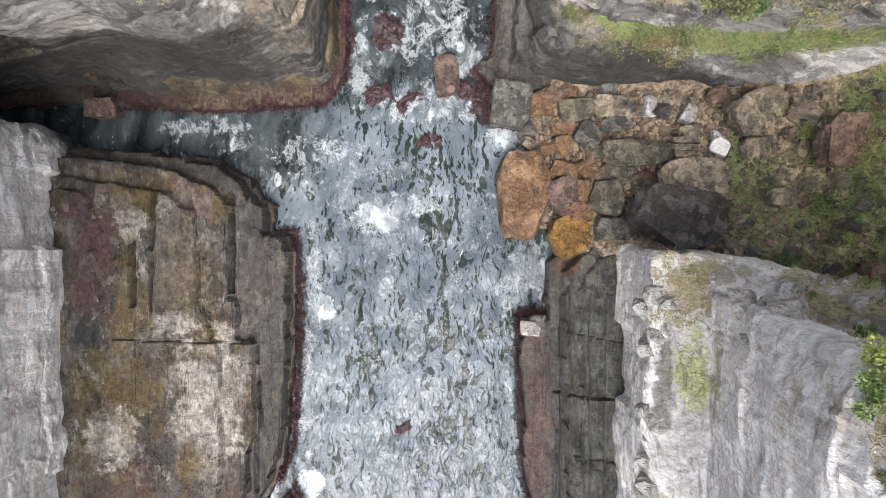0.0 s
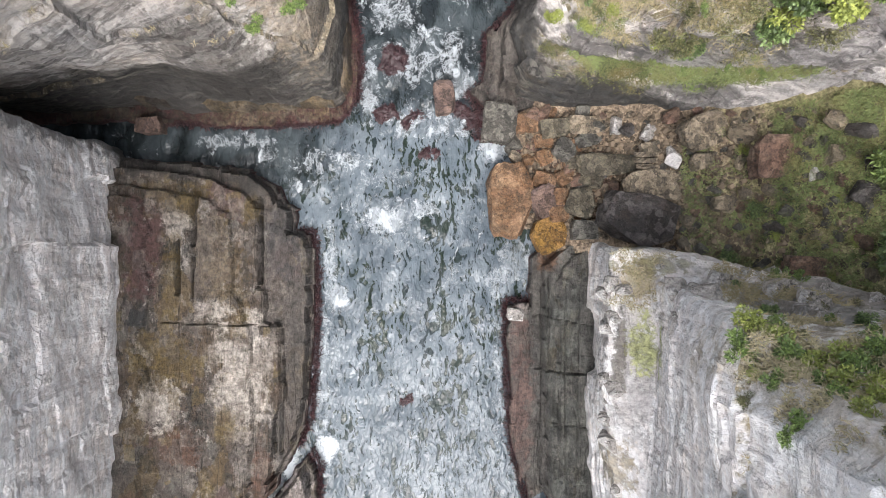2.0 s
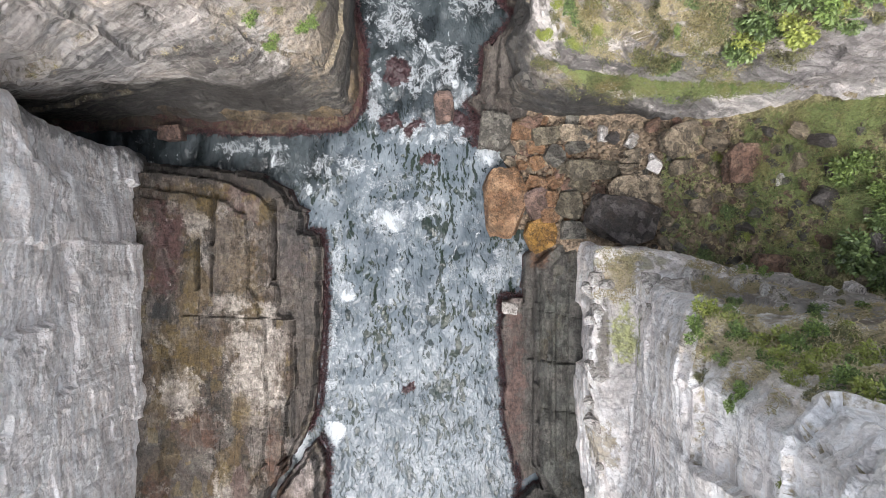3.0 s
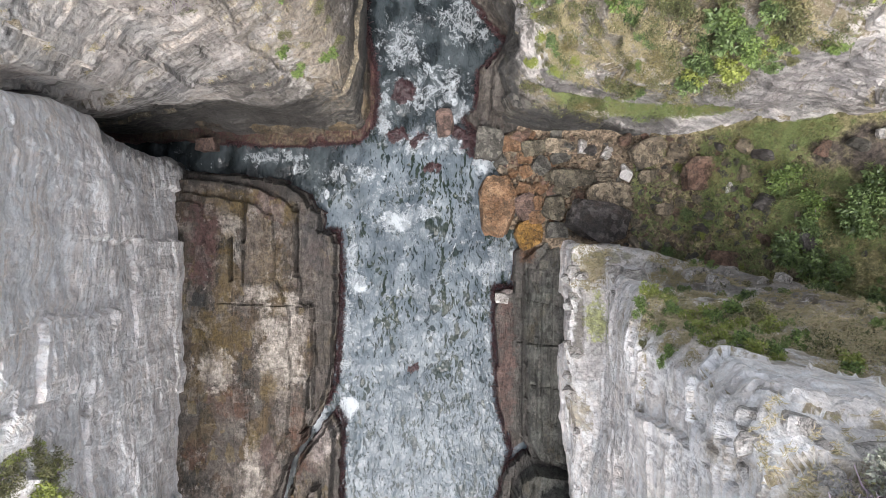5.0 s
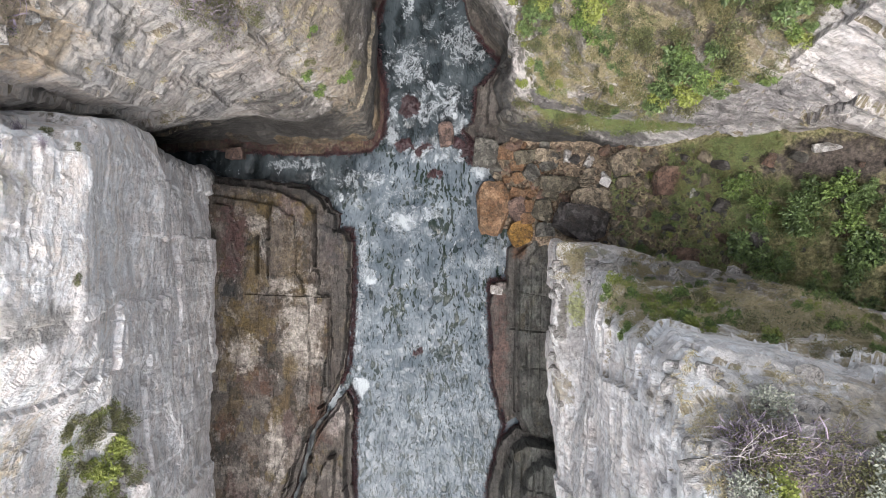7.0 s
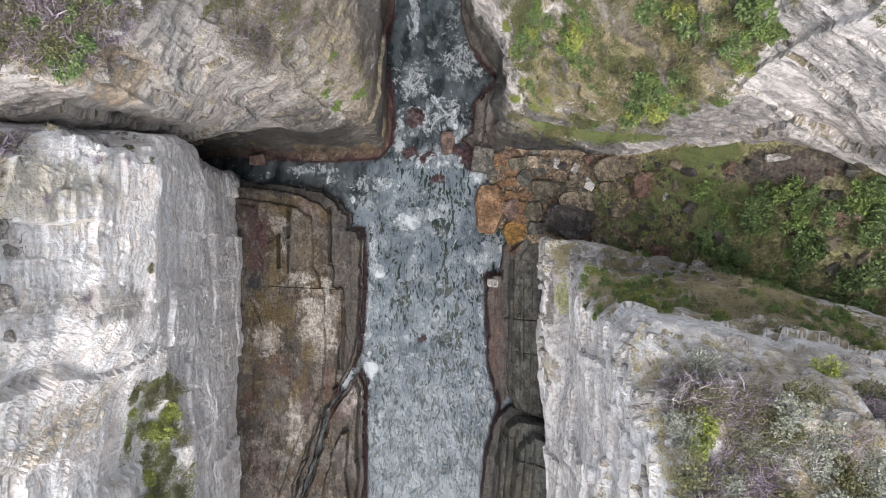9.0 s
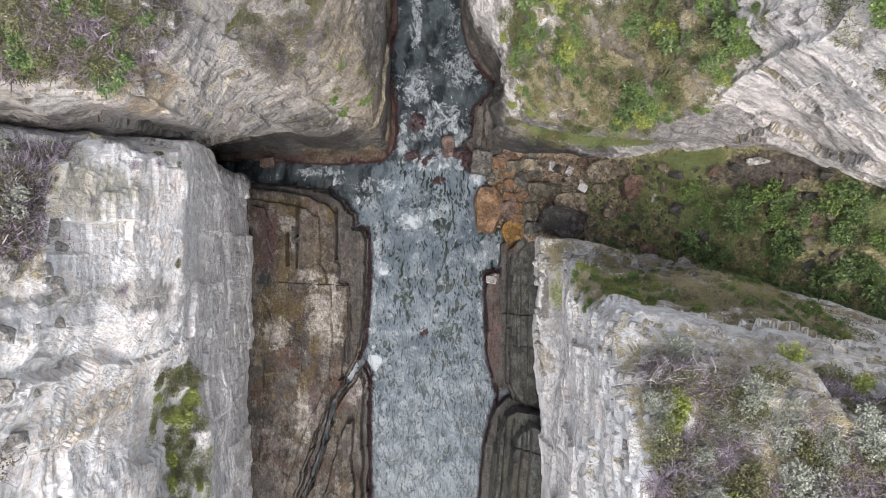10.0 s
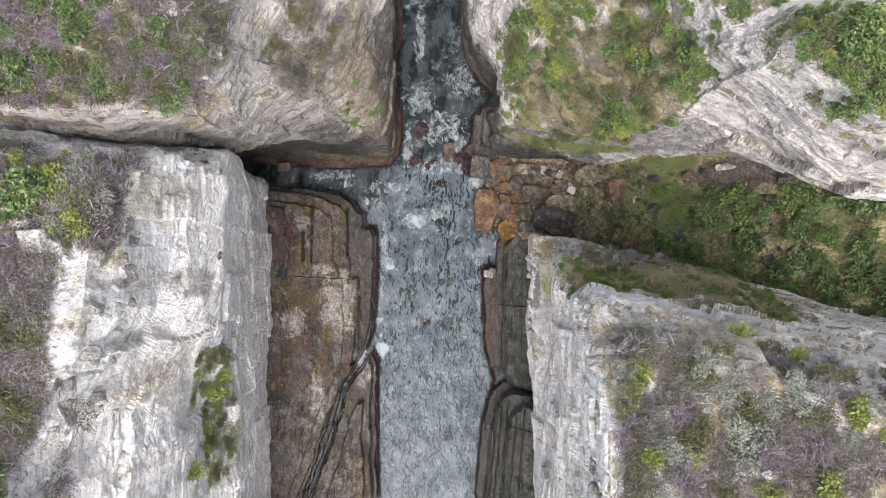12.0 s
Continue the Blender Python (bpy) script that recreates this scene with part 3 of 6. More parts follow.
# dark patches at the channel recess and under the overhang hold painted shade
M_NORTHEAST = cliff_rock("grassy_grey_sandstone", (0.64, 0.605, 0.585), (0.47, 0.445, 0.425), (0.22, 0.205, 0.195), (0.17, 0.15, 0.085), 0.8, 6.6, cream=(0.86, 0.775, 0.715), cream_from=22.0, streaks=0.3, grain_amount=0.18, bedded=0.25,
                         stains_and_shade=[(11.0, 12.2, 6.0, 1.5, 0, 6.0, SEEP_SHADE), (18.0, 11.2, 6.0, 1.2, 3, 9.5, SEEP_SHADE), (5.5, 19.0, 2.6, 5.0, 0, 8.5, SEEP_SHADE), (14.0, 18.5, 6.5, 4.0, 12.5, 30, (0.15, 0.125, 0.07)), (19.5, 17.5, 5.5, 4.5, 18, 37, (0.16, 0.13, 0.08)), (18.0, 13.2, 9.0, 1.4, 8.5, 16, (0.2, 0.19, 0.185)), (25.0, 12.0, 7.0, 2.4, 12, 27, (0.3, 0.285, 0.285)), (20.0, 14.2, 4.5, 2.4, 16.5, 33, (0.17, 0.135, 0.085)), (9.0, 22.0, 2.5, 3.5, 8, 19, (0.07, 0.062, 0.045)), (13.0, 14.9, 7.0, 1.3, 6.8, 10.5, (0.05, 0.047, 0.054)), (34.0, 9.0, 5.0, 3.0, 18, 25, (0.24, 0.21, 0.19))])
M_EAST = cliff_rock("lichened_white_sandstone", (0.88, 0.84, 0.81), (0.83, 0.785, 0.755), (0.66, 0.62, 0.6), (0.36, 0.3, 0.18), 0.84, 3.0, cream=(0.84, 0.78, 0.7), streaks=0.2, grain_amount=0.2, cream_from=28.0, bedded=0.15, soil_from=22.0,
                    stains_and_shade=[(12.7, -8.0, 1.3, 6.5, 11, 14.6, (0.56, 0.53, 0.51)), (13.1, -6.3, 0.8, 2.2, 11, 14.6, LICHEN), (11.9, -7.3, 0.4, 3.0, 11, 15, (0.07, 0.055, 0.025)), (12.8, -2.0, 1.2, 1.6, 11, 15, STRAWY), (14.0, -1.2, 3.0, 0.6, 12, 17, (0.22, 0.2, 0.07)), (12.2, -15.0, 0.9, 2.0, 8, 15, STRAWY), (23.0, -5.0, 12.0, 1.9, 23, 34.5, (0.38, 0.31, 0.2)), (24.5, -3.0, 7.5, 1.8, 10, 24, (0.1, 0.078, 0.05)), (20.0, -9.0, 9.0, 1.4, 38, 46, (0.52, 0.43, 0.31)), (26.5, -15.6, 2.4, 0.6, 42, 56, (0.5, 0.24, 0.12)), (23.0, -11.6, 3.2, 1.3, 38, 56, (0.5, 0.4, 0.26)), (31.0, -11.0, 2.0, 1.2, 38, 56, (0.7, 0.68, 0.67)), (16.5, -7.4, 3.5, 0.9, 38, 46, (0.78, 0.74, 0.7))])
PURPLE, OLIVE, CRUST, RUST, TAR = (0.1, 0.054, 0.05), (0.13, 0.095, 0.036), (0.5, 0.465, 0.41), (0.115, 0.062, 0.04), (0.025, 0.028, 0.03)
# first two patches paint the cleft's shade onto the shelf's north steps
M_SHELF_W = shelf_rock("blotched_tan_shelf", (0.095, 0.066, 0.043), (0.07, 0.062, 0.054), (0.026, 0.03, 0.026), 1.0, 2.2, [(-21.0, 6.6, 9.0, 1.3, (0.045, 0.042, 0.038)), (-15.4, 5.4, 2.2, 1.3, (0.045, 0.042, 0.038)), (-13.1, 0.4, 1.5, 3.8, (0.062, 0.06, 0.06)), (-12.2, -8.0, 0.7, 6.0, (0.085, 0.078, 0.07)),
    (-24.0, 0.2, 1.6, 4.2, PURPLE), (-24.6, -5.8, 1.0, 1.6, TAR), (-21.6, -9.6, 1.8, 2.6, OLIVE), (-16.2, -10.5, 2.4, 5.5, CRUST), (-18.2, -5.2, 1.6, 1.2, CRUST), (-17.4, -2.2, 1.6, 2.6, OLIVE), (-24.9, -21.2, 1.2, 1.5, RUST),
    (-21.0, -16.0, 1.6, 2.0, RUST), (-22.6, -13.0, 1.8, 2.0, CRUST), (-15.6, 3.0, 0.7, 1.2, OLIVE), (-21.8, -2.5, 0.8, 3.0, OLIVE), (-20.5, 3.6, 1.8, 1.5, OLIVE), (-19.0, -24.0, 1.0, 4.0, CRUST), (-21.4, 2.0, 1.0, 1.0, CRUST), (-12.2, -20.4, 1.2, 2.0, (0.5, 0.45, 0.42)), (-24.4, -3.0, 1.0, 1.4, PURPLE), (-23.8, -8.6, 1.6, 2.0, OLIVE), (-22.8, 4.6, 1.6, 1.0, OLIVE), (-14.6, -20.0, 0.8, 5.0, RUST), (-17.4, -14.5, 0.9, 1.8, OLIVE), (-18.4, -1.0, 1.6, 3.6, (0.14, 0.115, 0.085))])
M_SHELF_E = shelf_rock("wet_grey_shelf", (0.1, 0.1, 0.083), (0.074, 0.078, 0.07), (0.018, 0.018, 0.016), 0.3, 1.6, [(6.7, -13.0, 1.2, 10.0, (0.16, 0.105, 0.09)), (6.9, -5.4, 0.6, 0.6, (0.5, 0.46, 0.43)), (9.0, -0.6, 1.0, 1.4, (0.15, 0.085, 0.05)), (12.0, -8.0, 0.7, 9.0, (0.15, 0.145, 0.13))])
# both patches paint shade: along the channel side and inside the cave mouth
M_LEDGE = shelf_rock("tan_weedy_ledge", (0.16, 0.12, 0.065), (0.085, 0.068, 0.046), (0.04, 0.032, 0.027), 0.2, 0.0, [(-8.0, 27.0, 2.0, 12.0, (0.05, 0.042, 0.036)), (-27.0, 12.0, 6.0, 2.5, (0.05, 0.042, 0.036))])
M_LEDGE_WEED = plain("dark_red_weed", (0.022, 0.01, 0.012), 0.5, 0.8, 9.0)
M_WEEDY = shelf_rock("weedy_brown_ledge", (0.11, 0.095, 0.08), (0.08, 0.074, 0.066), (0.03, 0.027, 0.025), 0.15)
M_BED = plain("dark_sea_bed", (0.05, 0.06, 0.05), 0.8)
M_WATER = water_surface()
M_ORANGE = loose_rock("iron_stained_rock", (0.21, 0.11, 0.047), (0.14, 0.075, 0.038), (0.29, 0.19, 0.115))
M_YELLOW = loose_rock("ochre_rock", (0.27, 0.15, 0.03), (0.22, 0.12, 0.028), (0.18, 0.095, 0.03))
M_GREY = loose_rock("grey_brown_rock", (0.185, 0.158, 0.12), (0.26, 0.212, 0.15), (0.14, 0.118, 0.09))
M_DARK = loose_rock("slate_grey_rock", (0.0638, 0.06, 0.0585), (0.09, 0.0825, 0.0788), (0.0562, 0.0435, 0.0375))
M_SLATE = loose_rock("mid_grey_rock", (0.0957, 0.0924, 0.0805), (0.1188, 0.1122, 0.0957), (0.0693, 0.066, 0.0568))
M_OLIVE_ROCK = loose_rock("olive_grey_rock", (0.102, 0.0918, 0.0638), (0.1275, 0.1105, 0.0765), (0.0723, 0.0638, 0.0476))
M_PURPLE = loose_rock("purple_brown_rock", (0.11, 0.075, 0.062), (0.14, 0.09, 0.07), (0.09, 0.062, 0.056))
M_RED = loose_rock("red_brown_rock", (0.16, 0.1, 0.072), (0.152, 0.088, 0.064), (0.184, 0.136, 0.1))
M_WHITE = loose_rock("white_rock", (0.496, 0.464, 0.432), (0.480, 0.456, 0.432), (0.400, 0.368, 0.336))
M_BLOCK = plain("clean_white_stone", (0.46, 0.44, 0.42), 0.8, 0.08)
M_LEAF = leafy("bright_green_leaves", (0.25, 0.35, 0.095), (0.035, 0.06, 0.018), dry=0.25)
M_BROAD = leafy("dark_green_leaves", (0.22, 0.31, 0.11), (0.018, 0.036, 0.012), 0.45, 0.15)
M_UNDER = leafy("mixed_green_leaves", (0.22, 0.235, 0.095), (0.035, 0.045, 0.018), 0.6, 0.85)
M_OLIVE = leafy("olive_leaves", (0.23, 0.225, 0.1), (0.055, 0.06, 0.026), dry=0.2)
M_LIME = leafy("yellow_green_leaves", (0.34, 0.38, 0.09), (0.15, 0.18, 0.045))
M_SILVER = leafy("grey_green_leaves", (0.38, 0.39, 0.32), (0.17, 0.185, 0.14))
M_TWIG = leafy("purple_grey_twigs", (0.46, 0.375, 0.455), (0.05, 0.036, 0.046), 0.85)
M_STRAW = leafy("straw_grass", (0.5, 0.42, 0.27), (0.25, 0.23, 0.115), 0.8)
M_GRASS = leafy("green_grass", (0.28, 0.33, 0.13), (0.13, 0.165, 0.06), 0.8, 0.4)
M_BARK = plain("bleached_dead_wood", (0.42, 0.385, 0.365), 0.9)
M_KELP = leafy("dark_red_kelp", (0.07, 0.026, 0.029), (0.016, 0.007, 0.008), 0.35)


# ---- geometry helpers ----
def link(name, verts, faces, mat, smooth=True):
    me = bpy.data.meshes.new(name)
    verts, faces = np.asarray(verts, np.float32), np.asarray(faces, np.int32)
    k = faces.shape[1]
    me.vertices.add(len(verts))
    me.vertices.foreach_set("co", verts.ravel())
    me.loops.add(faces.size)
    me.loops.foreach_set("vertex_index", faces.ravel())
    me.polygons.add(len(faces))
    me.polygons.foreach_set("loop_start", np.arange(0, faces.size, k, dtype=np.int32))
    me.polygons.foreach_set("use_smooth", np.full(len(faces), smooth))
    me.update(calc_edges=True)
    me.materials.append(mat)
    return new(name, me)


def lattice(ix, iy, iz, seed):
    n = ix.astype(np.int64) * 374761393 + iy.astype(np.int64) * 668265263 + iz.astype(np.int64) * 1274126177 + seed * 974711
    n = (n ^ (n >> 13)) * 1103515245 & 0xFFFFFFFF
    n = (n ^ (n >> 16)) * 2654435 & 0xFFFFFFFF
    return ((n ^ (n >> 15)) & 0xFFFF) / 65535.0


def value_noise(p, seed=0):
    i = np.floor(p)
    f = p - i
    f = f * f * (3 - 2 * f)
    i = i.astype(np.int64)
    total = 0
    for dx in (0, 1):
        for dy in (0, 1):
            for dz in (0, 1):
                w = (f[..., 0] if dx else 1 - f[..., 0]) * (f[..., 1] if dy else 1 - f[..., 1]) * (f[..., 2] if dz else 1 - f[..., 2])
                total = total + w * lattice(i[..., 0] + dx, i[..., 1] + dy, i[..., 2] + dz, seed)
    return total * 2 - 1


def fbm(p, size, octaves=4, seed=0):
    total, amp, p = 0, 1.0, np.asarray(p) / size
    for k in range(octaves):
        total = total + amp * value_noise(p, seed + k)
        p, amp = p * 2.03 + 7.1, amp * 0.5
    return total


def bedding(p, seed, thick=1.1, block=3.0):
    """Beds of uneven thickness, each broken into blocks that stand proud or back."""
    zz = p[..., 2] + 0.35 * fbm(p, 9.0, 2, seed) + 0.02 * p[..., 0]
    rng = np.random.RandomState(seed)
    edges = np.cumsum(rng.uniform(0.25, 1.9, 90) * thick) - 4
    k = np.searchsorted(edges, zz)
    s = (p[..., 0] * 0.6 + p[..., 1] * 0.9 + 0.6 * fbm(p, 4.0, 2, seed + 5)) / block + k * 0.37
    bl = np.floor(s)
    proud = lattice(k, bl, np.zeros_like(k), seed) * 0.6 + lattice(k, np.zeros_like(k), np.zeros_like(k), seed + 9) * 0.7
    gap = np.minimum(s - bl, 1 - (s - bl)) * block
    return proud - 0.65 - 0.5 * np.clip(1 - gap / 0.16, 0, 1)


def blur(g, axis, times):
    for _ in range(times):
        a = np.concatenate([np.take(g, [0], axis), g, np.take(g, [-1], axis)], axis)
        n = g.shape[axis]
        g = 0.25 * np.take(a, range(n), axis) + 0.5 * np.take(a, range(1, n + 1), axis) + 0.25 * np.take(a, range(2, n + 2), axis)
    return g


def normals(g):
    n = np.cross(np.gradient(g, axis=0), np.gradient(g, axis=1))
    return n / (np.linalg.norm(n, axis=-1, keepdims=True) + 1e-9)


def grid_faces(nu, nv, flip=False):
    i = np.arange(nu * nv).reshape(nu, nv)
    q = np.stack([i[:-1, :-1], i[1:, :-1], i[1:, 1:], i[:-1, 1:]], -1).reshape(-1, 4)
    return q[:, ::-1] if flip else q


def stations(lengths, spacing, reach):
    """Even steps along a row of spans, wider on the spans that lie past reach."""
    out = [0.0]
    for k, d in enumerate(lengths):
        n = max(2, int(round(min(d, reach) / spacing)))
        out += list(k + (np.arange(1, n + 1) / n))
    return np.array(out)


def sheet(name, sections, mat, spacing=0.18, rough=(0.5, 0.25, 0.4), seed=1, soft=(4, 1), beds=(1.1, 3.0), flute=0.3, beds_from=30.0, blocky=0.8):
    """A rock face swept through upright sections (each from the foot over the rim to the back of the plateau)."""
    s = np.array(sections, float)
    du = np.linalg.norm(np.diff(s, axis=0), axis=-1)[:, :7].mean(1)
    dv = np.median(np.linalg.norm(np.diff(s, axis=1), axis=-1), axis=0)
    u, v = stations(du, spacing * 1.25, 24.0), stations(dv, spacing, 22.0)
    iu = np.minimum(u.astype(int), len(s) - 2)
    g = s[iu] + (u - iu)[:, None, None] * (s[iu + 1] - s[iu])
    iv = np.minimum(v.astype(int), s.shape[1] - 2)
    g = g[:, iv] + (v - iv)[None, :, None] * (g[:, iv + 1] - g[:, iv])
    g = blur(blur(g, 0, soft[0]), 1, soft[1])
    n = normals(g)
    if n[..., 2].sum() < 0:
        n = -n
        flip = True
    else:
        flip = False
    steep = np.clip((0.8 - n[..., 2]) / 0.4, 0, 1)
    flat = n * np.array((1, 1, 0.25))
    d = rough[0] * fbm(g, 7.0, 3, seed) + rough[1] * fbm(g, 1.6, 4, seed + 20)
    d = d * (0.35 + 0.65 * steep)
    rise = np.clip((g[..., 2] + 4 * fbm(g, 6.0, 2, seed + 4) - beds_from) / 5, 0.35, 1)
    d = d + rough[2] * bedding(g, seed, *beds) * steep * rise
    d = d + flute * (fbm(g * np.array((1, 1, 0.05)), 1.5, 3, seed + 30) - 0.8 * np.clip(fbm(g * np.array((1, 1, 0.09)), 2.6, 2, seed + 40) - 0.35, 0, 1)) * steep * (1.15 - rise)
    # blocks broken out of the face along the joints, large and small
    q = g + 0.45 * fbm(g, 2.6, 2, seed + 50)[..., None]
    for size, tall, deep in ((5.0, 7.0, 1.2), (2.2, 3.0, 0.35), (0.9, 1.1, 0.08)):
        chip = lattice(np.floor(q[..., 0] / size), np.floor(q[..., 1] / size), np.floor(q[..., 2] / tall), seed + 60)
        d = d - deep * blocky * np.clip(chip * 1.6 - 0.6, 0, 1) * (0.25 + rise) * (0.3 + 0.7 * steep)
    up_crack = np.clip(1 - np.abs(fbm(g * np.array((1, 1, 0.07)), 5.0, 1, seed + 70)) / 0.03, 0, 1)
    bed_crack = np.clip(1 - np.abs(fbm(g * np.array((0.06, 0.06, 1.0)), 3.0, 1, seed + 80)) / 0.05, 0, 1)
    broken = np.clip(fbm(g, 9.0, 2, seed + 90) * 1.5 + 0.6, 0.15, 1)
    d = d - (0.16 * up_crack + 0.22 * bed_crack * np.clip(rise - 0.12, 0, 1)) * steep * broken
    d = d - np.median(d[steep > 0.5])
    g = g + flat * d[..., None]
    ob = link(name, g.reshape(-1, 3), grid_faces(*g.shape[:2], flip), mat, False)
    n2 = normals(g)
    return ob, g, -n2 if flip else n2


def inside(poly, x, y):
    """The distance to the outline, positive inside."""
    poly = np.array(poly, float)
    best, odd = np.full(x.shape, 1e9), np.zeros(x.shape, bool)
    for (ax, ay), (bx, by) in zip(poly, np.roll(poly, -1, 0)):
        t = np.clip(((x - ax) * (bx - ax) + (y - ay) * (by - ay)) / ((bx - ax) ** 2 + (by - ay) ** 2), 0, 1)
        best = np.minimum(best, np.hypot(x - ax - t * (bx - ax), y - ay - t * (by - ay)))
        cross = ((ay > y) != (by > y)) & (x < (bx - ax) * (y - ay) / (by - ay + 1e-12) + ax)
        odd ^= cross
    return np.where(odd, best, -best)


def terraces(name, box, floors, mat, spacing=0.125, rough=(0.12, 0.05), seed=3, slots=(), base=-3.0):
    """Stepped rock: each floor is (outline, height, slope along x, slope along y, width of its edge)."""
    x0, y0, x1, y1 = box
    x, y = np.meshgrid(np.arange(x0, x1, spacing), np.arange(y0, y1, spacing), indexing="ij")
    p = np.stack([x, y, np.zeros_like(x)], -1)
    wx, wy = x + 0.1 * fbm(p, 1.2, 3, seed), y + 0.1 * fbm(p, 1.2, 3, seed + 3)
    for size, much in ((2.3, 0.36), (0.9, 0.18), (0.4, 0.08)):
        cx, cy, zero = np.floor(wx / size), np.floor(wy / size / 1.4), np.zeros_like(x)
        wx, wy = wx + much * (lattice(cx, cy, zero, seed) - 0.5), wy + much * (lattice(cx, cy, zero, seed + 1) - 0.5)
    jx = x + 0.05 * fbm(p, 1.5, 3, seed + 5)
    z = np.full(x.shape, base)
    for outline, h, sx, sy, edge in floors:
        d = inside(outline, wx, wy)
        cx, cy = np.mean(outline, 0)
        top = h + sx * (x - cx) + sy * (y - cy)
        k = np.clip(d / (0.6 * edge) + 0.5, 0, 1)
        z = np.maximum(z, base + (top - base) * k)
    plates = fbm(p * np.array((1.0, 0.5, 1)), 2.6, 3, seed + 7)
    z = z + rough[0] * 0.6 * np.round(plates * 2.2) / 2.2 + rough[0] * 0.6 * plates + rough[1] * fbm(p, 0.7, 3, seed + 11)
    bed = 0.3
    q = z / bed + 0.5 * fbm(p, 5.0, 2, seed + 15)
    low = np.floor(q)
    z = z + 0.8 * bed * (low + np.clip((q - low) * 4.0 - 1.5, 0, 1) - q)
    for sx0, sy0, sx1, sy1, wide, deep in slots:
        ln = math.hypot(sx1 - sx0, sy1 - sy0)
        t = np.clip(((jx - sx0) * (sx1 - sx0) + (y - sy0) * (sy1 - sy0)) / ln ** 2, 0, 1)
        d = np.hypot(jx - sx0 - t * (sx1 - sx0), y - sy0 - t * (sy1 - sy0))
        z = z - deep * np.clip(1.5 - d / wide, 0, 1)
    g = np.stack([x, y, z], -1)
    # drop what lies wholly under water
    f = grid_faces(*x.shape)
    keep = z.reshape(-1)[f].max(1) > base + 0.4
    ob = link(name, g.reshape(-1, 3), f[keep], mat, False)
    return ob, g, normals(g)


# ---- the gorge ----
# west wall: from the cleft round the corner and south along the shelf
west, west_g, west_n = sheet("cliff_west", [
    [(-70, 9.5, 0), (-70, 9, 13), (-70, 8.6, 27), (-70, 7.6, 37), (-70, 6.6, 47), (-75, 4, 49), (-110, 0, 52), (-112, 0, -3)],
    [(-36, 9, 0), (-36, 9.2, 13), (-36, 9.6, 25), (-36, 8.0, 37), (-36, 6.2, 45), (-38, 3.6, 49), (-110, -3, 53), (-112, -3, -3)],
    [(-27.2, 8.2, 1), (-26.2, 8.4, 13), (-24, 8.4, 27), (-21.0, 6.2, 37), (-22.4, 5.2, 44.5), (-24.8, 3.8, 49), (-110, -6, 53), (-112, -6, -3)],
    [(-26.4, 4, 2), (-25.6, 4, 13), (-23.2, 4.2, 27), (-20.7, 4.4, 37), (-22.6, 3.5, 48), (-24.6, 2, 50.7), (-110, -10, 53), (-112, -10, -3)],
    [(-26.1, -3, 2), (-25.3, -3, 15), (-23.5, -2.6, 27), (-20.9, -2, 36.8), (-22.9, -2, 49), (-24.7, -2.5, 51.2), (-110, -16, 54), (-112, -16, -3)],
    [(-26, -9.5, 2), (-25.3, -9, 14), (-24, -8, 26), (-22.2, -7.3, 35), (-23.3, -6.5, 48), (-24.3, -7, 52.8), (-110, -24, 54), (-112, -24, -3)],
    [(-26, -17, 2), (-25.4, -16, 14), (-24.3, -14.5, 25), (-25, -13.2, 29), (-25, -10.5, 46), (-26.5, -12, 52), (-110, -32, 54), (-112, -32, -3)],
    [(-26, -28, 2), (-25.4, -27, 14), (-24.4, -22, 22), (-26, -20, 27), (-26.5, -15.5, 43), (-29, -17, 52), (-110, -42, 54), (-112, -42, -3)],
    [(-26, -62, 2), (-25.4, -62, 14), (-24.4, -62, 22), (-26, -62, 27), (-27.5, -62, 46), (-32, -62, 52), (-110, -64, 54), (-112, -64, -3)],
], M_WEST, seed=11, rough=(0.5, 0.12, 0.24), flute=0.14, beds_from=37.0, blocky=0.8)

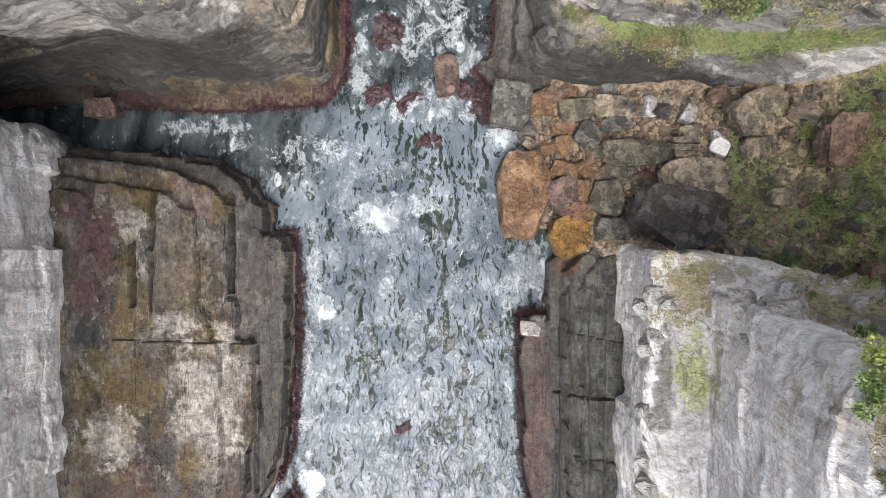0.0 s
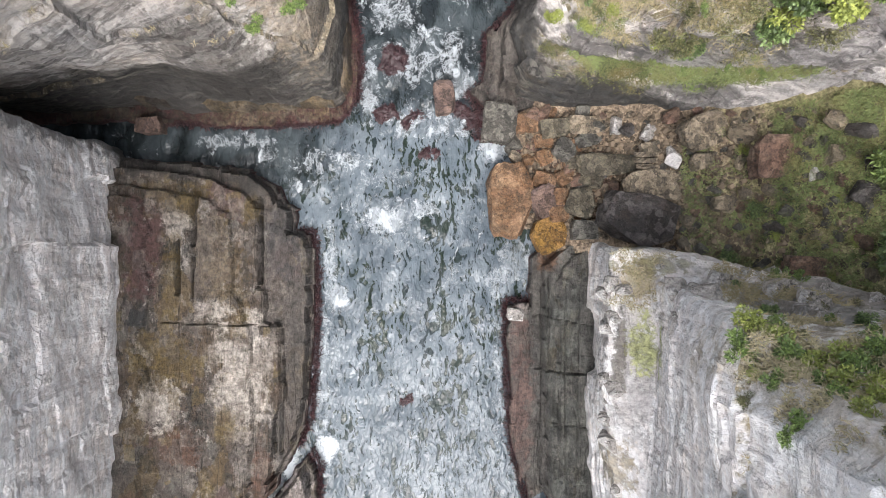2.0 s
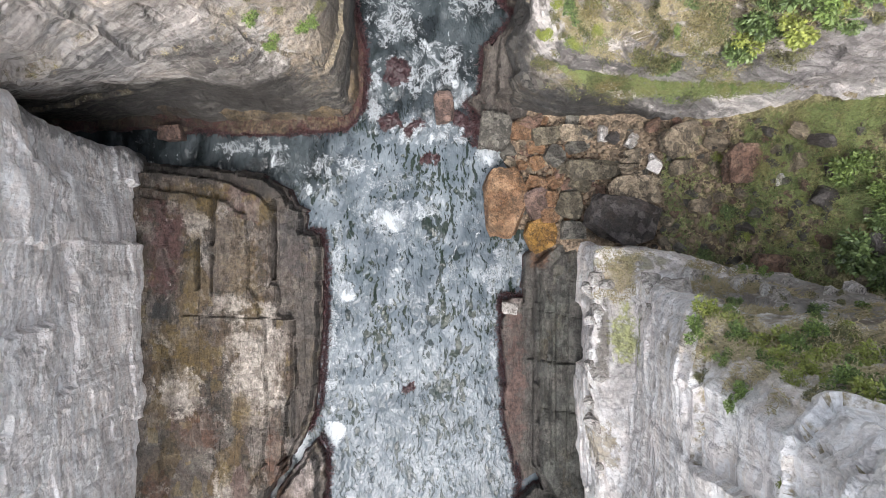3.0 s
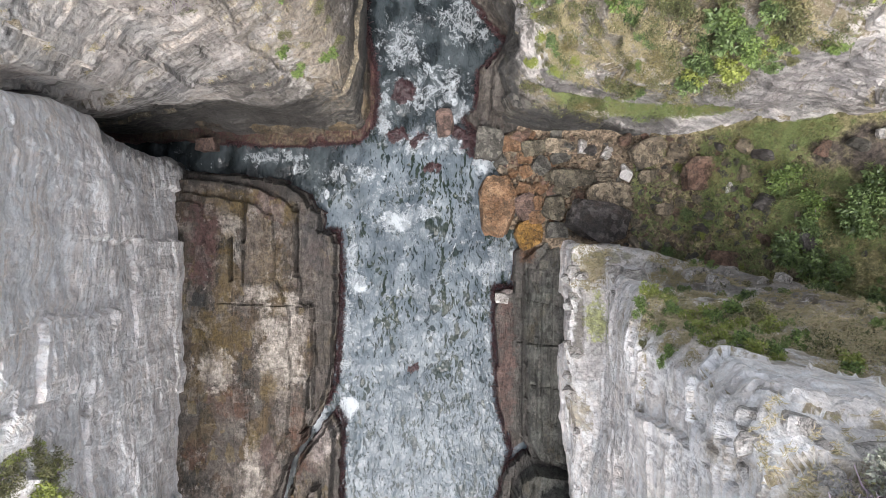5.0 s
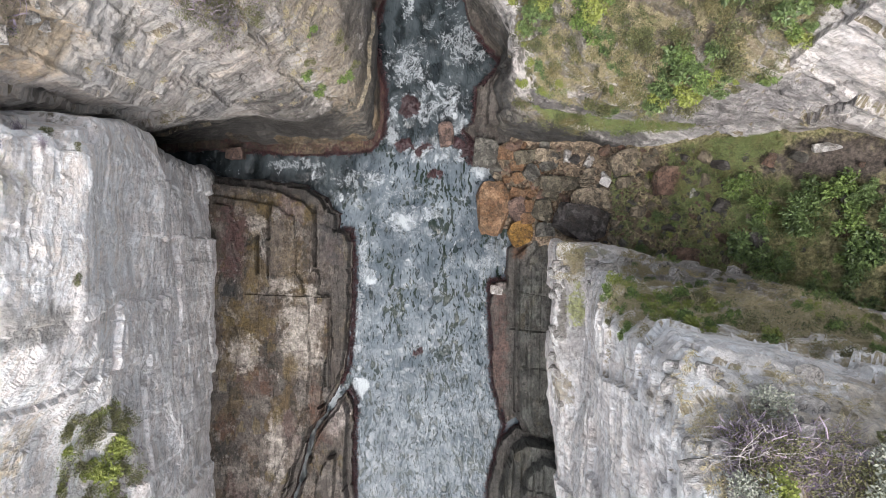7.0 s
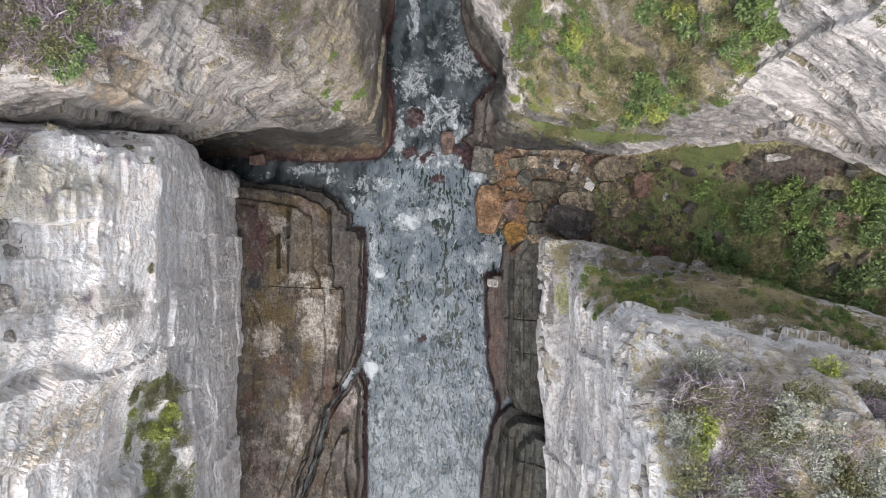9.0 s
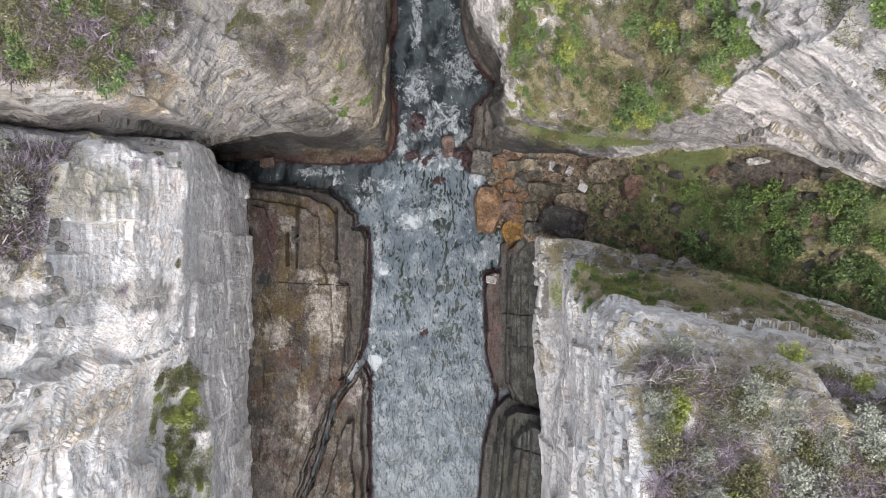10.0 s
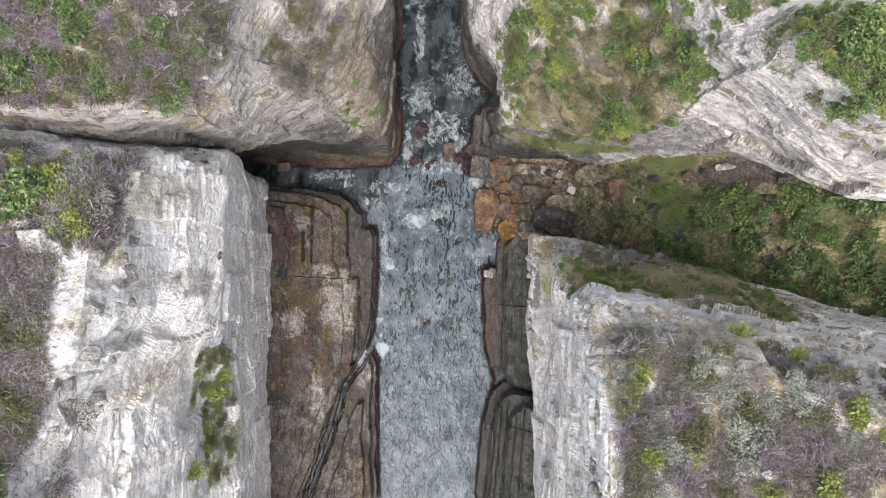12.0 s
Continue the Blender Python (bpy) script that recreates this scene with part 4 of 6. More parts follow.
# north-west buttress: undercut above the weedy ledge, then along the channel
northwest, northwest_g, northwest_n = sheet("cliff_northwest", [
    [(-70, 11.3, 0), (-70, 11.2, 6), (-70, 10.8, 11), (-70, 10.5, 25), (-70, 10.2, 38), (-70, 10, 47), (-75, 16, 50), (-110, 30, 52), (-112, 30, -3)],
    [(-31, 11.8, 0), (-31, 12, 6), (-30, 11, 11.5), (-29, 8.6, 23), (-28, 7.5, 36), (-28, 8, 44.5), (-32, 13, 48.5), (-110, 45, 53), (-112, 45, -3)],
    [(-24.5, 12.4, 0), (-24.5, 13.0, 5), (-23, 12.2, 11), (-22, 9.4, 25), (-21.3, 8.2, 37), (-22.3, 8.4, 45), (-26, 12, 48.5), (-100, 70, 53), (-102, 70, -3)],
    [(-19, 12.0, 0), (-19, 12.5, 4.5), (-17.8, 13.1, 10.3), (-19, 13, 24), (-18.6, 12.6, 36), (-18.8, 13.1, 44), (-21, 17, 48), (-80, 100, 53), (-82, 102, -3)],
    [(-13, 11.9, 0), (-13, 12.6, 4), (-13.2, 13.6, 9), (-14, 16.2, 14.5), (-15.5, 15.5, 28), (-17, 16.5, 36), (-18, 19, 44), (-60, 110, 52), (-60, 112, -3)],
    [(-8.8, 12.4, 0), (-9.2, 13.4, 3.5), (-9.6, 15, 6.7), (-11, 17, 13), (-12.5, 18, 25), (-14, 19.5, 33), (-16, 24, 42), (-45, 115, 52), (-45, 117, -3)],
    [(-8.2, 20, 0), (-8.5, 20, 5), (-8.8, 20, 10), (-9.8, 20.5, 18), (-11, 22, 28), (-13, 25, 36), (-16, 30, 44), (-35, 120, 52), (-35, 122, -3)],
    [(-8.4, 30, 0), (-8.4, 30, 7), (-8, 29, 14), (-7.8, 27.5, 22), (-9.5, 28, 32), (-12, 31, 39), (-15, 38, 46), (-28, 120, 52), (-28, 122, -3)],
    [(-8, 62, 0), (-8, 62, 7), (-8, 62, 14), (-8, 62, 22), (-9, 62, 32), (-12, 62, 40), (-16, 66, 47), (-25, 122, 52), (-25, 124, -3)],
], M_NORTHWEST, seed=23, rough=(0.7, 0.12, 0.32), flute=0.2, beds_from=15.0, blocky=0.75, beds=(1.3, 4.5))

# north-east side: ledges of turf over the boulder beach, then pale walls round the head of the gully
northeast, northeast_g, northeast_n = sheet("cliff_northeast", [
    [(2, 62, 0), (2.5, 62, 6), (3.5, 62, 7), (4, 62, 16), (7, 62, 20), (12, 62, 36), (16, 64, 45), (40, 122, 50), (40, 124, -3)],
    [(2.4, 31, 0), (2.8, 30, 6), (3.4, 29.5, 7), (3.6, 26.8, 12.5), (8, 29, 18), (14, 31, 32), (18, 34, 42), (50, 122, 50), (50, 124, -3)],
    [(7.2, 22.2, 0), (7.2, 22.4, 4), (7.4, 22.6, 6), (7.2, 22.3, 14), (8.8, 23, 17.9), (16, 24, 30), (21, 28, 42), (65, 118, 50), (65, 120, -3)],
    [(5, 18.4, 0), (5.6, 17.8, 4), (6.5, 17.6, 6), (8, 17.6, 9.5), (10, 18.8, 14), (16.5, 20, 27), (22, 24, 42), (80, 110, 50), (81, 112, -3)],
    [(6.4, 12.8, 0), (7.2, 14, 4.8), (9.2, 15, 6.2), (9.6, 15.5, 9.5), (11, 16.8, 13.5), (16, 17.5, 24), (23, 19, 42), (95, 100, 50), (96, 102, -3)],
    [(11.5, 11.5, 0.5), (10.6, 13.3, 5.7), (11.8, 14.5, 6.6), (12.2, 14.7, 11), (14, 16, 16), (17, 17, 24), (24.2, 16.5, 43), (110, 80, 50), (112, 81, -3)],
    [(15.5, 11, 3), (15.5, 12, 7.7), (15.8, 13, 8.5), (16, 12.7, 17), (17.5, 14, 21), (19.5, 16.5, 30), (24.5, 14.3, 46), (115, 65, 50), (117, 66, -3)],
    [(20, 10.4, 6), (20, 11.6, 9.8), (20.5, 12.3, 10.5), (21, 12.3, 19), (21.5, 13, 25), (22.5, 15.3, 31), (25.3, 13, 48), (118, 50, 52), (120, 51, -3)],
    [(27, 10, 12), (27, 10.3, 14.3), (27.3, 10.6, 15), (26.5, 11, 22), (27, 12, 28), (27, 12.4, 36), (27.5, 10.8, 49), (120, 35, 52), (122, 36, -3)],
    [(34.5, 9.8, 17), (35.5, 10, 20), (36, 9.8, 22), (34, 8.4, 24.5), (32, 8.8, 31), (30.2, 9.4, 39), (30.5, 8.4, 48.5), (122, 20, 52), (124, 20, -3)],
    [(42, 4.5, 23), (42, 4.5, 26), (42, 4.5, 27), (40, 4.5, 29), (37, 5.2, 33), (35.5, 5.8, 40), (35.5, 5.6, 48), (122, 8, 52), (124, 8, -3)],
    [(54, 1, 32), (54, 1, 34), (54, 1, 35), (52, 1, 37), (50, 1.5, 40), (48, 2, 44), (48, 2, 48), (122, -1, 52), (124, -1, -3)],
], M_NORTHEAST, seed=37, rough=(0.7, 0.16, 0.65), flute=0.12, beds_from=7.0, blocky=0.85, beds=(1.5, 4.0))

# east buttress: a lichened terrace low down, a grown ledge half way, the plateau on top
east, east_g, east_n = sheet("cliff_east", [
    [(60, -12, 36), (60, -12.5, 40), (60, -13, 41), (60, -14, 44), (60, -15, 46), (60, -16, 47), (62, -20, 50), (122, -8, 52), (124, -8, -3)],
    [(40, -7, 22), (40, -7.5, 27), (40, -8, 28), (40, -9, 33), (39, -10, 35), (38, -11, 40), (38, -14, 45), (118, -25, 52), (120, -26, -3)],
    [(26, -3, 10), (26, -3.2, 18), (26, -3.8, 20), (25.7, -4.4, 27.5), (25.5, -6.5, 31), (25, -8.3, 40.5), (24, -12, 46), (112, -45, 53), (114, -46, -3)],
    [(18.5, -0.6, 4), (18.3, -1.1, 14), (18, -3.2, 15.8), (17.5, -4, 27), (17.5, -5.8, 31), (17, -6.7, 39.3), (17, -10, 44), (100, -70, 53), (102, -71, -3)],
    [(12.9, 0.3, 0), (11.5, -0.1, 12.4), (13.9, -2.2, 13.8), (12.8, -3.6, 27), (14, -5, 30), (12.5, -6, 40.3), (14, -9.5, 44.5), (90, -85, 53), (92, -86, -3)],
    [(12.6, -5, 0), (11.2, -4.5, 12), (14.0, -5, 13.6), (11.6, -6, 27), (11.8, -6.6, 33), (11.6, -7.2, 40.7), (13.3, -10.5, 45), (75, -100, 53), (77, -101, -3)],
    [(12.6, -12, 0), (11.3, -11, 11), (13.9, -11.5, 13.2), (11.9, -11, 27), (11.8, -10.5, 34), (11.3, -9.8, 43.3), (13, -13, 46.5), (55, -110, 53), (56, -112, -3)],
    [(13, -19, 0), (12, -18, 10), (13.4, -18, 12), (12.3, -17, 27), (12, -16, 36), (11.7, -14.4, 47), (14, -17, 49), (40, -112, 53), (41, -114, -3)],
    [(13.5, -31, 0), (12.2, -31, 9), (12.4, -30, 14), (12, -29, 27), (11.6, -27, 38), (11.5, -24, 48), (14, -26, 50), (28, -115, 53), (28, -117, -3)],
    [(13.5, -62, 0), (12.2, -62, 9), (12.4, -62, 14), (12, -62, 27), (11.6, -62, 38), (11.5, -62, 48), (14, -64, 50), (20, -118, 53), (20, -120, -3)],
], M_EAST, seed=41, rough=(0.3, 0.12, 0.75), flute=0.05, soft=(2, 1), beds_from=31.0, blocky=0.85, beds=(0.9, 4.5))
for ob, words in ((west, "pale grey layered sandstone cliff with dark streaks"), (northwest, "cream and grey sandstone cliff undercut above the sea"),
                  (northeast, "stepped grey sandstone cliff with grassy ledges"), (east, "white and grey sandstone cliff with lichen and grown ledges")):
    tagged(ob, words, "cliff", kind="structure")

WEST_EDGE = [(-60, 8.6), (-30, 8.2), (-19.9, 7.3), (-15.8, 6.5), (-13.9, 5.4), (-13.2, 3.8), (-12.3, 3.4), (-12.2, 1.5), (-11, 1.3), (-10.7, -2.3), (-10.7, -7.3), (-11.2, -14.7),
             (-12.3, -17.4), (-13.3, -19.2), (-15.8, -23), (-16.8, -28), (-21.2, -40), (-25, -62), (-60, -62)]
shelf_w, shelf_w_g, shelf_w_n = terraces("rock_shelf_west", (-33, -62, -9, 10), [
    (WEST_EDGE, 0.9, 0.0, 0.0, 0.5),
    ([(-60, 8.2), (-30, 7.8), (-19.7, 6.9), (-16.0, 6.1), (-14.2, 5.0), (-13.6, 3.4), (-12.7, 3.0), (-12.6, 1.1), (-11.4, 0.9), (-11.1, -2.4), (-11.1, -7.3), (-11.6, -14.6), (-12.8, -17.4), (-16.2, -23.5), (-21.6, -40), (-25.5, -62), (-60, -62)], 2.3, 0.0, 0.0, 0.35),
    ([(-60, 7.6), (-30, 7.1), (-19.4, 5.8), (-15.9, 4.6), (-15.2, 3.6), (-15.0, 0.5), (-15.0, -3.2), (-14.3, -3.3), (-14.2, -5.9), (-13.1, -6.6), (-13.0, -12.5), (-13.4, -14), (-13.9, -19), (-16.6, -24), (-22.1, -40), (-26.2, -62), (-60, -62)], 3.2, -0.02, 0.0, 0.25),
    ([(-60, 7.0), (-30, 6.3), (-19.4, 4.9), (-16.4, 3.4), (-15.9, -3.6), (-14.9, -6.6), (-14.6, -14), (-14.7, -19.6), (-17.5, -25), (-22.6, -40), (-27, -62), (-60, -62)], 3.8, -0.02, 0.0, 3.0),
    ([(-60, 6), (-24.2, 4.2), (-22.9, 1.5), (-23.9, -0.5), (-23.0, -3.0), (-24.2, -8), (-22.8, -12), (-23.6, -16), (-24.4, -30), (-60, -30)], 4.3, -0.03, 0.0, 1.2),
], M_SHELF_W, seed=5, slots=[(-20.0, 4.5, -20.0, 0.2, 0.2, 1.3), (-20.05, -0.9, -20.05, -4.0, 0.14, 0.9), (-21.3, 0.5, -21.3, -3.7, 0.17, 1.2), (-15.0, 4.0, -14.9, -3.0, 0.14, 0.8), (-13.2, -6.8, -13.1, -17, 0.13, 0.6), (-22.5, -6.1, -13.5, -6.5, 0.06, 0.3)])
tagged(shelf_w, "blotched tan and grey wave-cut rock shelf", "rock shelf", kind="structure")

crag, crag_g, crag_n = terraces("rock_shelf_southwest", (-24, -62, -9, -16), [
    ([(-11.2, -17.6), (-10.4, -18.8), (-10.6, -24), (-10.3, -40), (-10.3, -62), (-24.5, -62), (-20.7, -40), (-16.3, -28), (-15.3, -23), (-12.9, -19.5)], 1.1, 0.0, 0.0, 0.5),
    ([(-11.4, -18.4), (-11, -19.2), (-11.2, -24), (-10.9, -40), (-10.9, -62), (-24.1, -62), (-20.3, -40), (-15.9, -28), (-14.9, -23), (-12.8, -20)], 3.0, 0.0, -0.02, 0.9),
    ([(-12.2, -24.6), (-11.9, -40), (-12, -62), (-20.6, -62), (-17.8, -40), (-14.4, -28), (-13.6, -25)], 4.0, 0.0, 0.0, 0.8),
], M_SHELF_W, seed=8)
tagged(crag, "split tan rock block wet at its foot", "rock shelf", kind="structure")

shelf_e, shelf_e_g, shelf_e_n = terraces("rock_shelf_east", (3.5, -62, 18, 2.5), [
    ([(5.5, -4.6), (7.6, -4.6), (9, -10), (9, -17), (9, -21), (7.4, -22), (6.1, -17), (5.7, -10)], 1.2, 0.0, 0.0, 0.4),
    ([(7.5, -1.0), (8.2, -0.2), (10.0, 0.7), (13.5, 1.2), (20, 0), (20, -26), (10, -23), (8.3, -20.5), (7.6, -10)], 1.5, 0.0, 0.0, 0.4),
    ([(8.4, -1.6), (10.2, 0.2), (13.5, 0.7), (20, -0.5), (20, -26), (10.4, -22.5), (8.8, -20), (8.5, -10)], 2.8, 0.05, 0.0, 0.8),
    ([(9.3, -2.6), (10.6, -0.4), (13.5, 0.2), (20, -1), (20, -26), (11, -22), (9.5, -19), (9.3, -10)], 3.3, 0.06, 0.0, 0.8),
    ([(7.0, -23.2), (8.8, -21.9), (14, -23), (20, -24.5), (20, -62), (4.2, -62), (4.7, -40), (5.6, -28.5)], 1.6, 0.0, 0.0, 0.5),
    ([(7.9, -24), (9.4, -22.8), (14, -23.6), (20, -25), (20, -62), (5.2, -62), (5.8, -40), (6.7, -29)], 4.2, 0.1, 0.0, 1.2),
    ([(9, -26), (11, -24), (20, -26), (20, -62), (7.4, -62), (7.8, -40), (8.4, -30)], 6.4, 0.25, 0.0, 2.0),
], M_SHELF_E, seed=13, slots=[(9.0, -2.5, 9.0, -20, 0.1, 0.5), (8.0, -10.2, 12.5, -10.4, 0.08, 0.4), (10.3, -3, 10.2, -20, 0.06, 0.25), (8.5, -3.5, 8.5, -20, 0.08, 0.4), (9.9, -7, 9.7, -14, 0.05, 0.2), (8.2, -5.6, 12.4, -6.4, 0.05, 0.2), (11.4, -3.5, 11.2, -18, 0.05, 0.2), (9.2, -14.5, 12.6, -14.8, 0.05, 0.2), (7.6, -24.6, 6.2, -42, 0.1, 0.6), (8.4, -24.0, 7.0, -42, 0.07, 0.5), (9.3, -24.2, 7.9, -42, 0.09, 0.6), (10.3, -24.8, 9.0, -42, 0.07, 0.5), (11.4, -24.8, 10.2, -42, 0.1, 0.6), (9.4, -27.5, 13.0, -28.2, 0.06, 0.4)])
tagged(shelf_e, "dark wet grey rock shelf with layered edges", "rock shelf", kind="structure")

ledge_nw, ledge_nw_g, ledge_nw_n = terraces("rock_ledge_northwest", (-40, 9.5, -5.5, 62), [
    ([(-60, 10.7), (-24, 10.5), (-17.8, 10.2), (-11.7, 10.4), (-8.6, 10.7), (-7.2, 12.6), (-7, 15.7), (-7.2, 18.7), (-8.5, 24.6), (-7, 30), (-7.2, 40), (-7.2, 62), (-12, 62), (-12, 15), (-60, 15)], 0.65, 0.0, 0.0, 0.6),
    ([(-60, 12.3), (-24, 12.0), (-17.8, 11.6), (-11.7, 11.85), (-9.2, 12.05), (-8.0, 13.1), (-7.7, 16), (-8, 19), (-9, 25), (-8, 30), (-8, 62), (-12, 62), (-12, 15), (-60, 15)], 2.0, 0.0, 0.0, 0.35),
], M_LEDGE, seed=17)
tagged(ledge_nw, "tan rock ledge edged with dark red weed", "rock ledge", kind="structure")

ledge_ne, ledge_ne_g, ledge_ne_n = terraces("rock_ledge_northeast", (0, 8.5, 14, 62), [
    ([(2.2, 13.3), (3.6, 14.3), (3.9, 18.5), (4.6, 19), (6.9, 21.6), (3, 25.6), (1.8, 30.7), (1.3, 40), (1.3, 62), (9, 62), (9, 12), (6.5, 11.6), (3.6, 12)], 1.0, 0.0, 0.0, 0.5),
    ([(5.2, 13.6), (5, 18.6), (7.4, 21.6), (4.2, 25.8), (2.8, 31), (2.4, 62), (9, 62), (9, 13)], 2.4, 0.0, 0.0, 0.4),
], M_WEEDY, seed=19)
tagged(ledge_ne, "weedy brown rock ledge along the channel", "rock ledge", kind="structure")

# gully floor: a beach of boulders that climbs eastwards into a grown slope
gx, gy = np.meshgrid(np.arange(4.6, 78, 0.2), np.arange(-16, 15, 0.2), indexing="ij")
gp = np.stack([gx, gy, 0 * gx], -1)
gz = np.interp(gx, [4, 7, 9, 14, 18, 23, 28, 32, 39, 52, 78], [-1.5, 0.3, 1.2, 3.6, 5.6, 9.6, 14.2, 18.0, 25.0, 34.0, 50.0])
gz = gz + 0.45 * fbm(gp, 4.5, 4, 51) + 0.12 * fbm(gp, 0.8, 3, 57) - 0.012 * (gy - 4) ** 2 * np.clip((gx - 12) / 10, 0, 1) * 0.5
gz = gz - 3.0 * np.clip((2.2 - gy) / 1.5, 0, 1) * np.clip((10 - gx) / 1.5, 0, 1)
gully_g = np.stack([gx, gy, gz], -1)
M_GULLY_ALL, nt, b = material("brown_earth_with_turf")
fine = noise_tex(nt, coords(nt), 3.0, 8.0, 0.72)
wide = noise_tex(nt, coords(nt), 0.3, 5.0, 0.6, 0.5)
s = height_of(nt)
earth = mix(nt, step(nt, fine, 0.35, 0.65), (0.11, 0.085, 0.058), (0.43, 0.34, 0.235))
turf = mix(nt, step(nt, fine, 0.4, 0.6), (0.14, 0.14, 0.06), (0.36, 0.335, 0.17))
east_of = step(nt, calc(nt, "ADD", s[0], calc(nt, "MULTIPLY", calc(nt, "SUBTRACT", wide, 0.5), 14.0)), 18.5, 24.0)
# shade in the gaps between beach boulders, painted as dark brown earth
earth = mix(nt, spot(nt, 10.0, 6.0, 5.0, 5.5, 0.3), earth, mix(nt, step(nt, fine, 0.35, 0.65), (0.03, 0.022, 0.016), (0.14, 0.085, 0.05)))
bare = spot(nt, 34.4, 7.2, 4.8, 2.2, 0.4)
# bare earth under the overhang, its shade put in as a darker brown
shaded_earth = mix(nt, step(nt, fine, 0.35, 0.65), (0.05, 0.042, 0.036), (0.15, 0.125, 0.1))
col = mix(nt, bare, mix(nt, calc(nt, "MULTIPLY", east_of, 0.85), earth, turf), shaded_earth)
put(nt, b.inputs["Base Color"], gritty(nt, mix(nt, 1.0, col, (0.88, 0.86, 0.88), "MULTIPLY"), 3.6, 0.8)[0])
b.inputs["Roughness"].default_value = 0.9
bump(nt, b, calc(nt, "ADD", fine, noise_tex(nt, coords(nt), 12.0, 5.0, 0.7)), 0.8, 0.12)
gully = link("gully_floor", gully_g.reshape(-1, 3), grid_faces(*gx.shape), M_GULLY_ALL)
tagged(gully, "steep brown gully floor of earth and patchy turf", "ground", kind="structure")
gully_n = normals(gully_g)
# nothing grows on the bare earth under the overhang
gully_n[((gx - 34.8) / 4.8) ** 2 + ((gy - 7.2) / 2.6) ** 2 < 1 + 0.5 * fbm(gp, 1.5, 3, 58)] = (1, 0, 0)

bed = link("ground", [(-1500, -1500, -3.2), (1500, -1500, -3.2), (1500, 1500, -3.2), (-1500, 1500, -3.2)], [(0, 1, 2, 3)], M_BED)
tagged(bed, "dark ground under sea and cliffs", "ground", kind="structure")

# sea water in the channel and the cleft
wx, wy = np.meshgrid(np.arange(-40, 14, 0.19), np.arange(-50, 60, 0.19), indexing="ij")
wp = np.stack([wx, wy, 0 * wx], -1)
ruffle = np.clip((wy + 30) / 40, 0.35, 1.0)
wz = ruffle * (0.16 * fbm(wp * np.array((1.3, 0.8, 1)), 1.5, 4, 61) + 0.12 * fbm(wp, 4.5, 2, 67))
for bx, by, br, bh in ((-4, 3.2, 1.6, 0.3), (-8.8, -4.2, 1.0, 0.25), (6.0, -1.6, 1.3, 0.25), (-1, 13, 2.0, 0.35), (4.4, 8.6, 0.8, 0.4), (-3.2, -13.5, 1.2, -0.2)):
    wz = wz + bh * np.exp(-((wx - bx) ** 2 + (wy - by) ** 2) / br ** 2)
water = link("water", np.stack([wx, wy, wz], -1).reshape(-1, 3), grid_faces(*wx.shape), M_WATER)
tagged(water, "pale blue-grey sea water laced with foam", "water", kind="structure")


# ---- helpers for things ----
def part(name, verts, faces, mat, parent, label="", smooth=True):
    ob = link(name, verts, faces, mat, smooth)
    ob.parent = parent
    return tagged(ob, label) if label else ob


def rock_shape(seed, res=12, facets=11, square=0.55):
    """A boulder in a unit box: a rounded block cut by random planes, with chips and pits."""
    rng = np.random.RandomState(seed)
    t = np.linspace(-1, 1, res)
    a, c = np.meshgrid(t, t, indexing="ij")
    o = np.ones_like(a)
    sides = [np.stack(q, -1) for q in ((a, c, o), (c, a, -o), (c, o, a), (a, -o, c), (o, a, c), (-o, c, a))]
    v, f = [], []
    for k, q in enumerate(sides):
        v.append(q.reshape(-1, 3))
        f.append(grid_faces(res, res) + k * res * res)
    v, f = np.concatenate(v), np.concatenate(f)
    _, first, same = np.unique(np.round(v * 1000).astype(int), axis=0, return_index=True, return_inverse=True)
    v, f = v[first], same.reshape(-1)[f]
    ball = v / np.linalg.norm(v, axis=1, keepdims=True)
    v = v * square + ball * (1 - square)
    for _ in range(facets):
        n = rng.normal(size=3)
        n /= np.linalg.norm(n)
        over = np.maximum(v @ n - rng.uniform(0.5, 0.88), 0)
        v = v - over[:, None] * n
    v = v + ball * (0.09 * fbm(v + seed, 0.9, 3, seed) + 0.045 * fbm(v + seed, 0.25, 3, seed + 3))[:, None]
    return v * 0.5 / np.abs(v).max(0), f


def ground_at(x, y):
    i = int(np.clip(round((x - 4.6) / 0.2), 0, gx.shape[0] - 1))
    j = int(np.clip(round((y + 16) / 0.2), 0, gx.shape[1] - 1))
    return float(gz[i, j])


def cut_block(seed, cuts, res=26, worn=0.03):
    """A quarried-looking block in a unit box: upright cuts (degrees, distance), broken corners, pitted faces."""
    rng = np.random.RandomState(seed)
    v, f = rock_shape(1, res, 0, 1.0)
    v = v / np.abs(v).max(0)
    for deg, far in cuts:
        n = np.array((math.cos(radians(deg)), math.sin(radians(deg)), rng.uniform(-0.1, 0.25)))
        n /= np.linalg.norm(n)
        v = v - np.maximum(v @ n - far, 0)[:, None] * n
    for k in range(11):
        n = rng.normal(size=3) * np.array((1, 1, 0.25 if k < 4 else 0.9))
        n /= np.linalg.norm(n)
        v = v - np.maximum(v @ n - rng.uniform(0.7 if k < 4 else 0.93, 0.98) * (v @ n).max(), 0)[:, None] * n
    top = rng.uniform(-0.45, 0.45, 2)
    v[:, 2] = np.minimum(v[:, 2], 0.75 + v[:, :2] @ top)
    ball = v / (np.linalg.norm(v, axis=1, keepdims=True) + 1e-6)
    v = v + ball * (worn * fbm(v + seed, 0.8, 3, seed) + 0.6 * worn * fbm(v + seed, 0.22, 3, seed + 3))[:, None]
    return v * 0.5 / np.abs(v).max(0), f


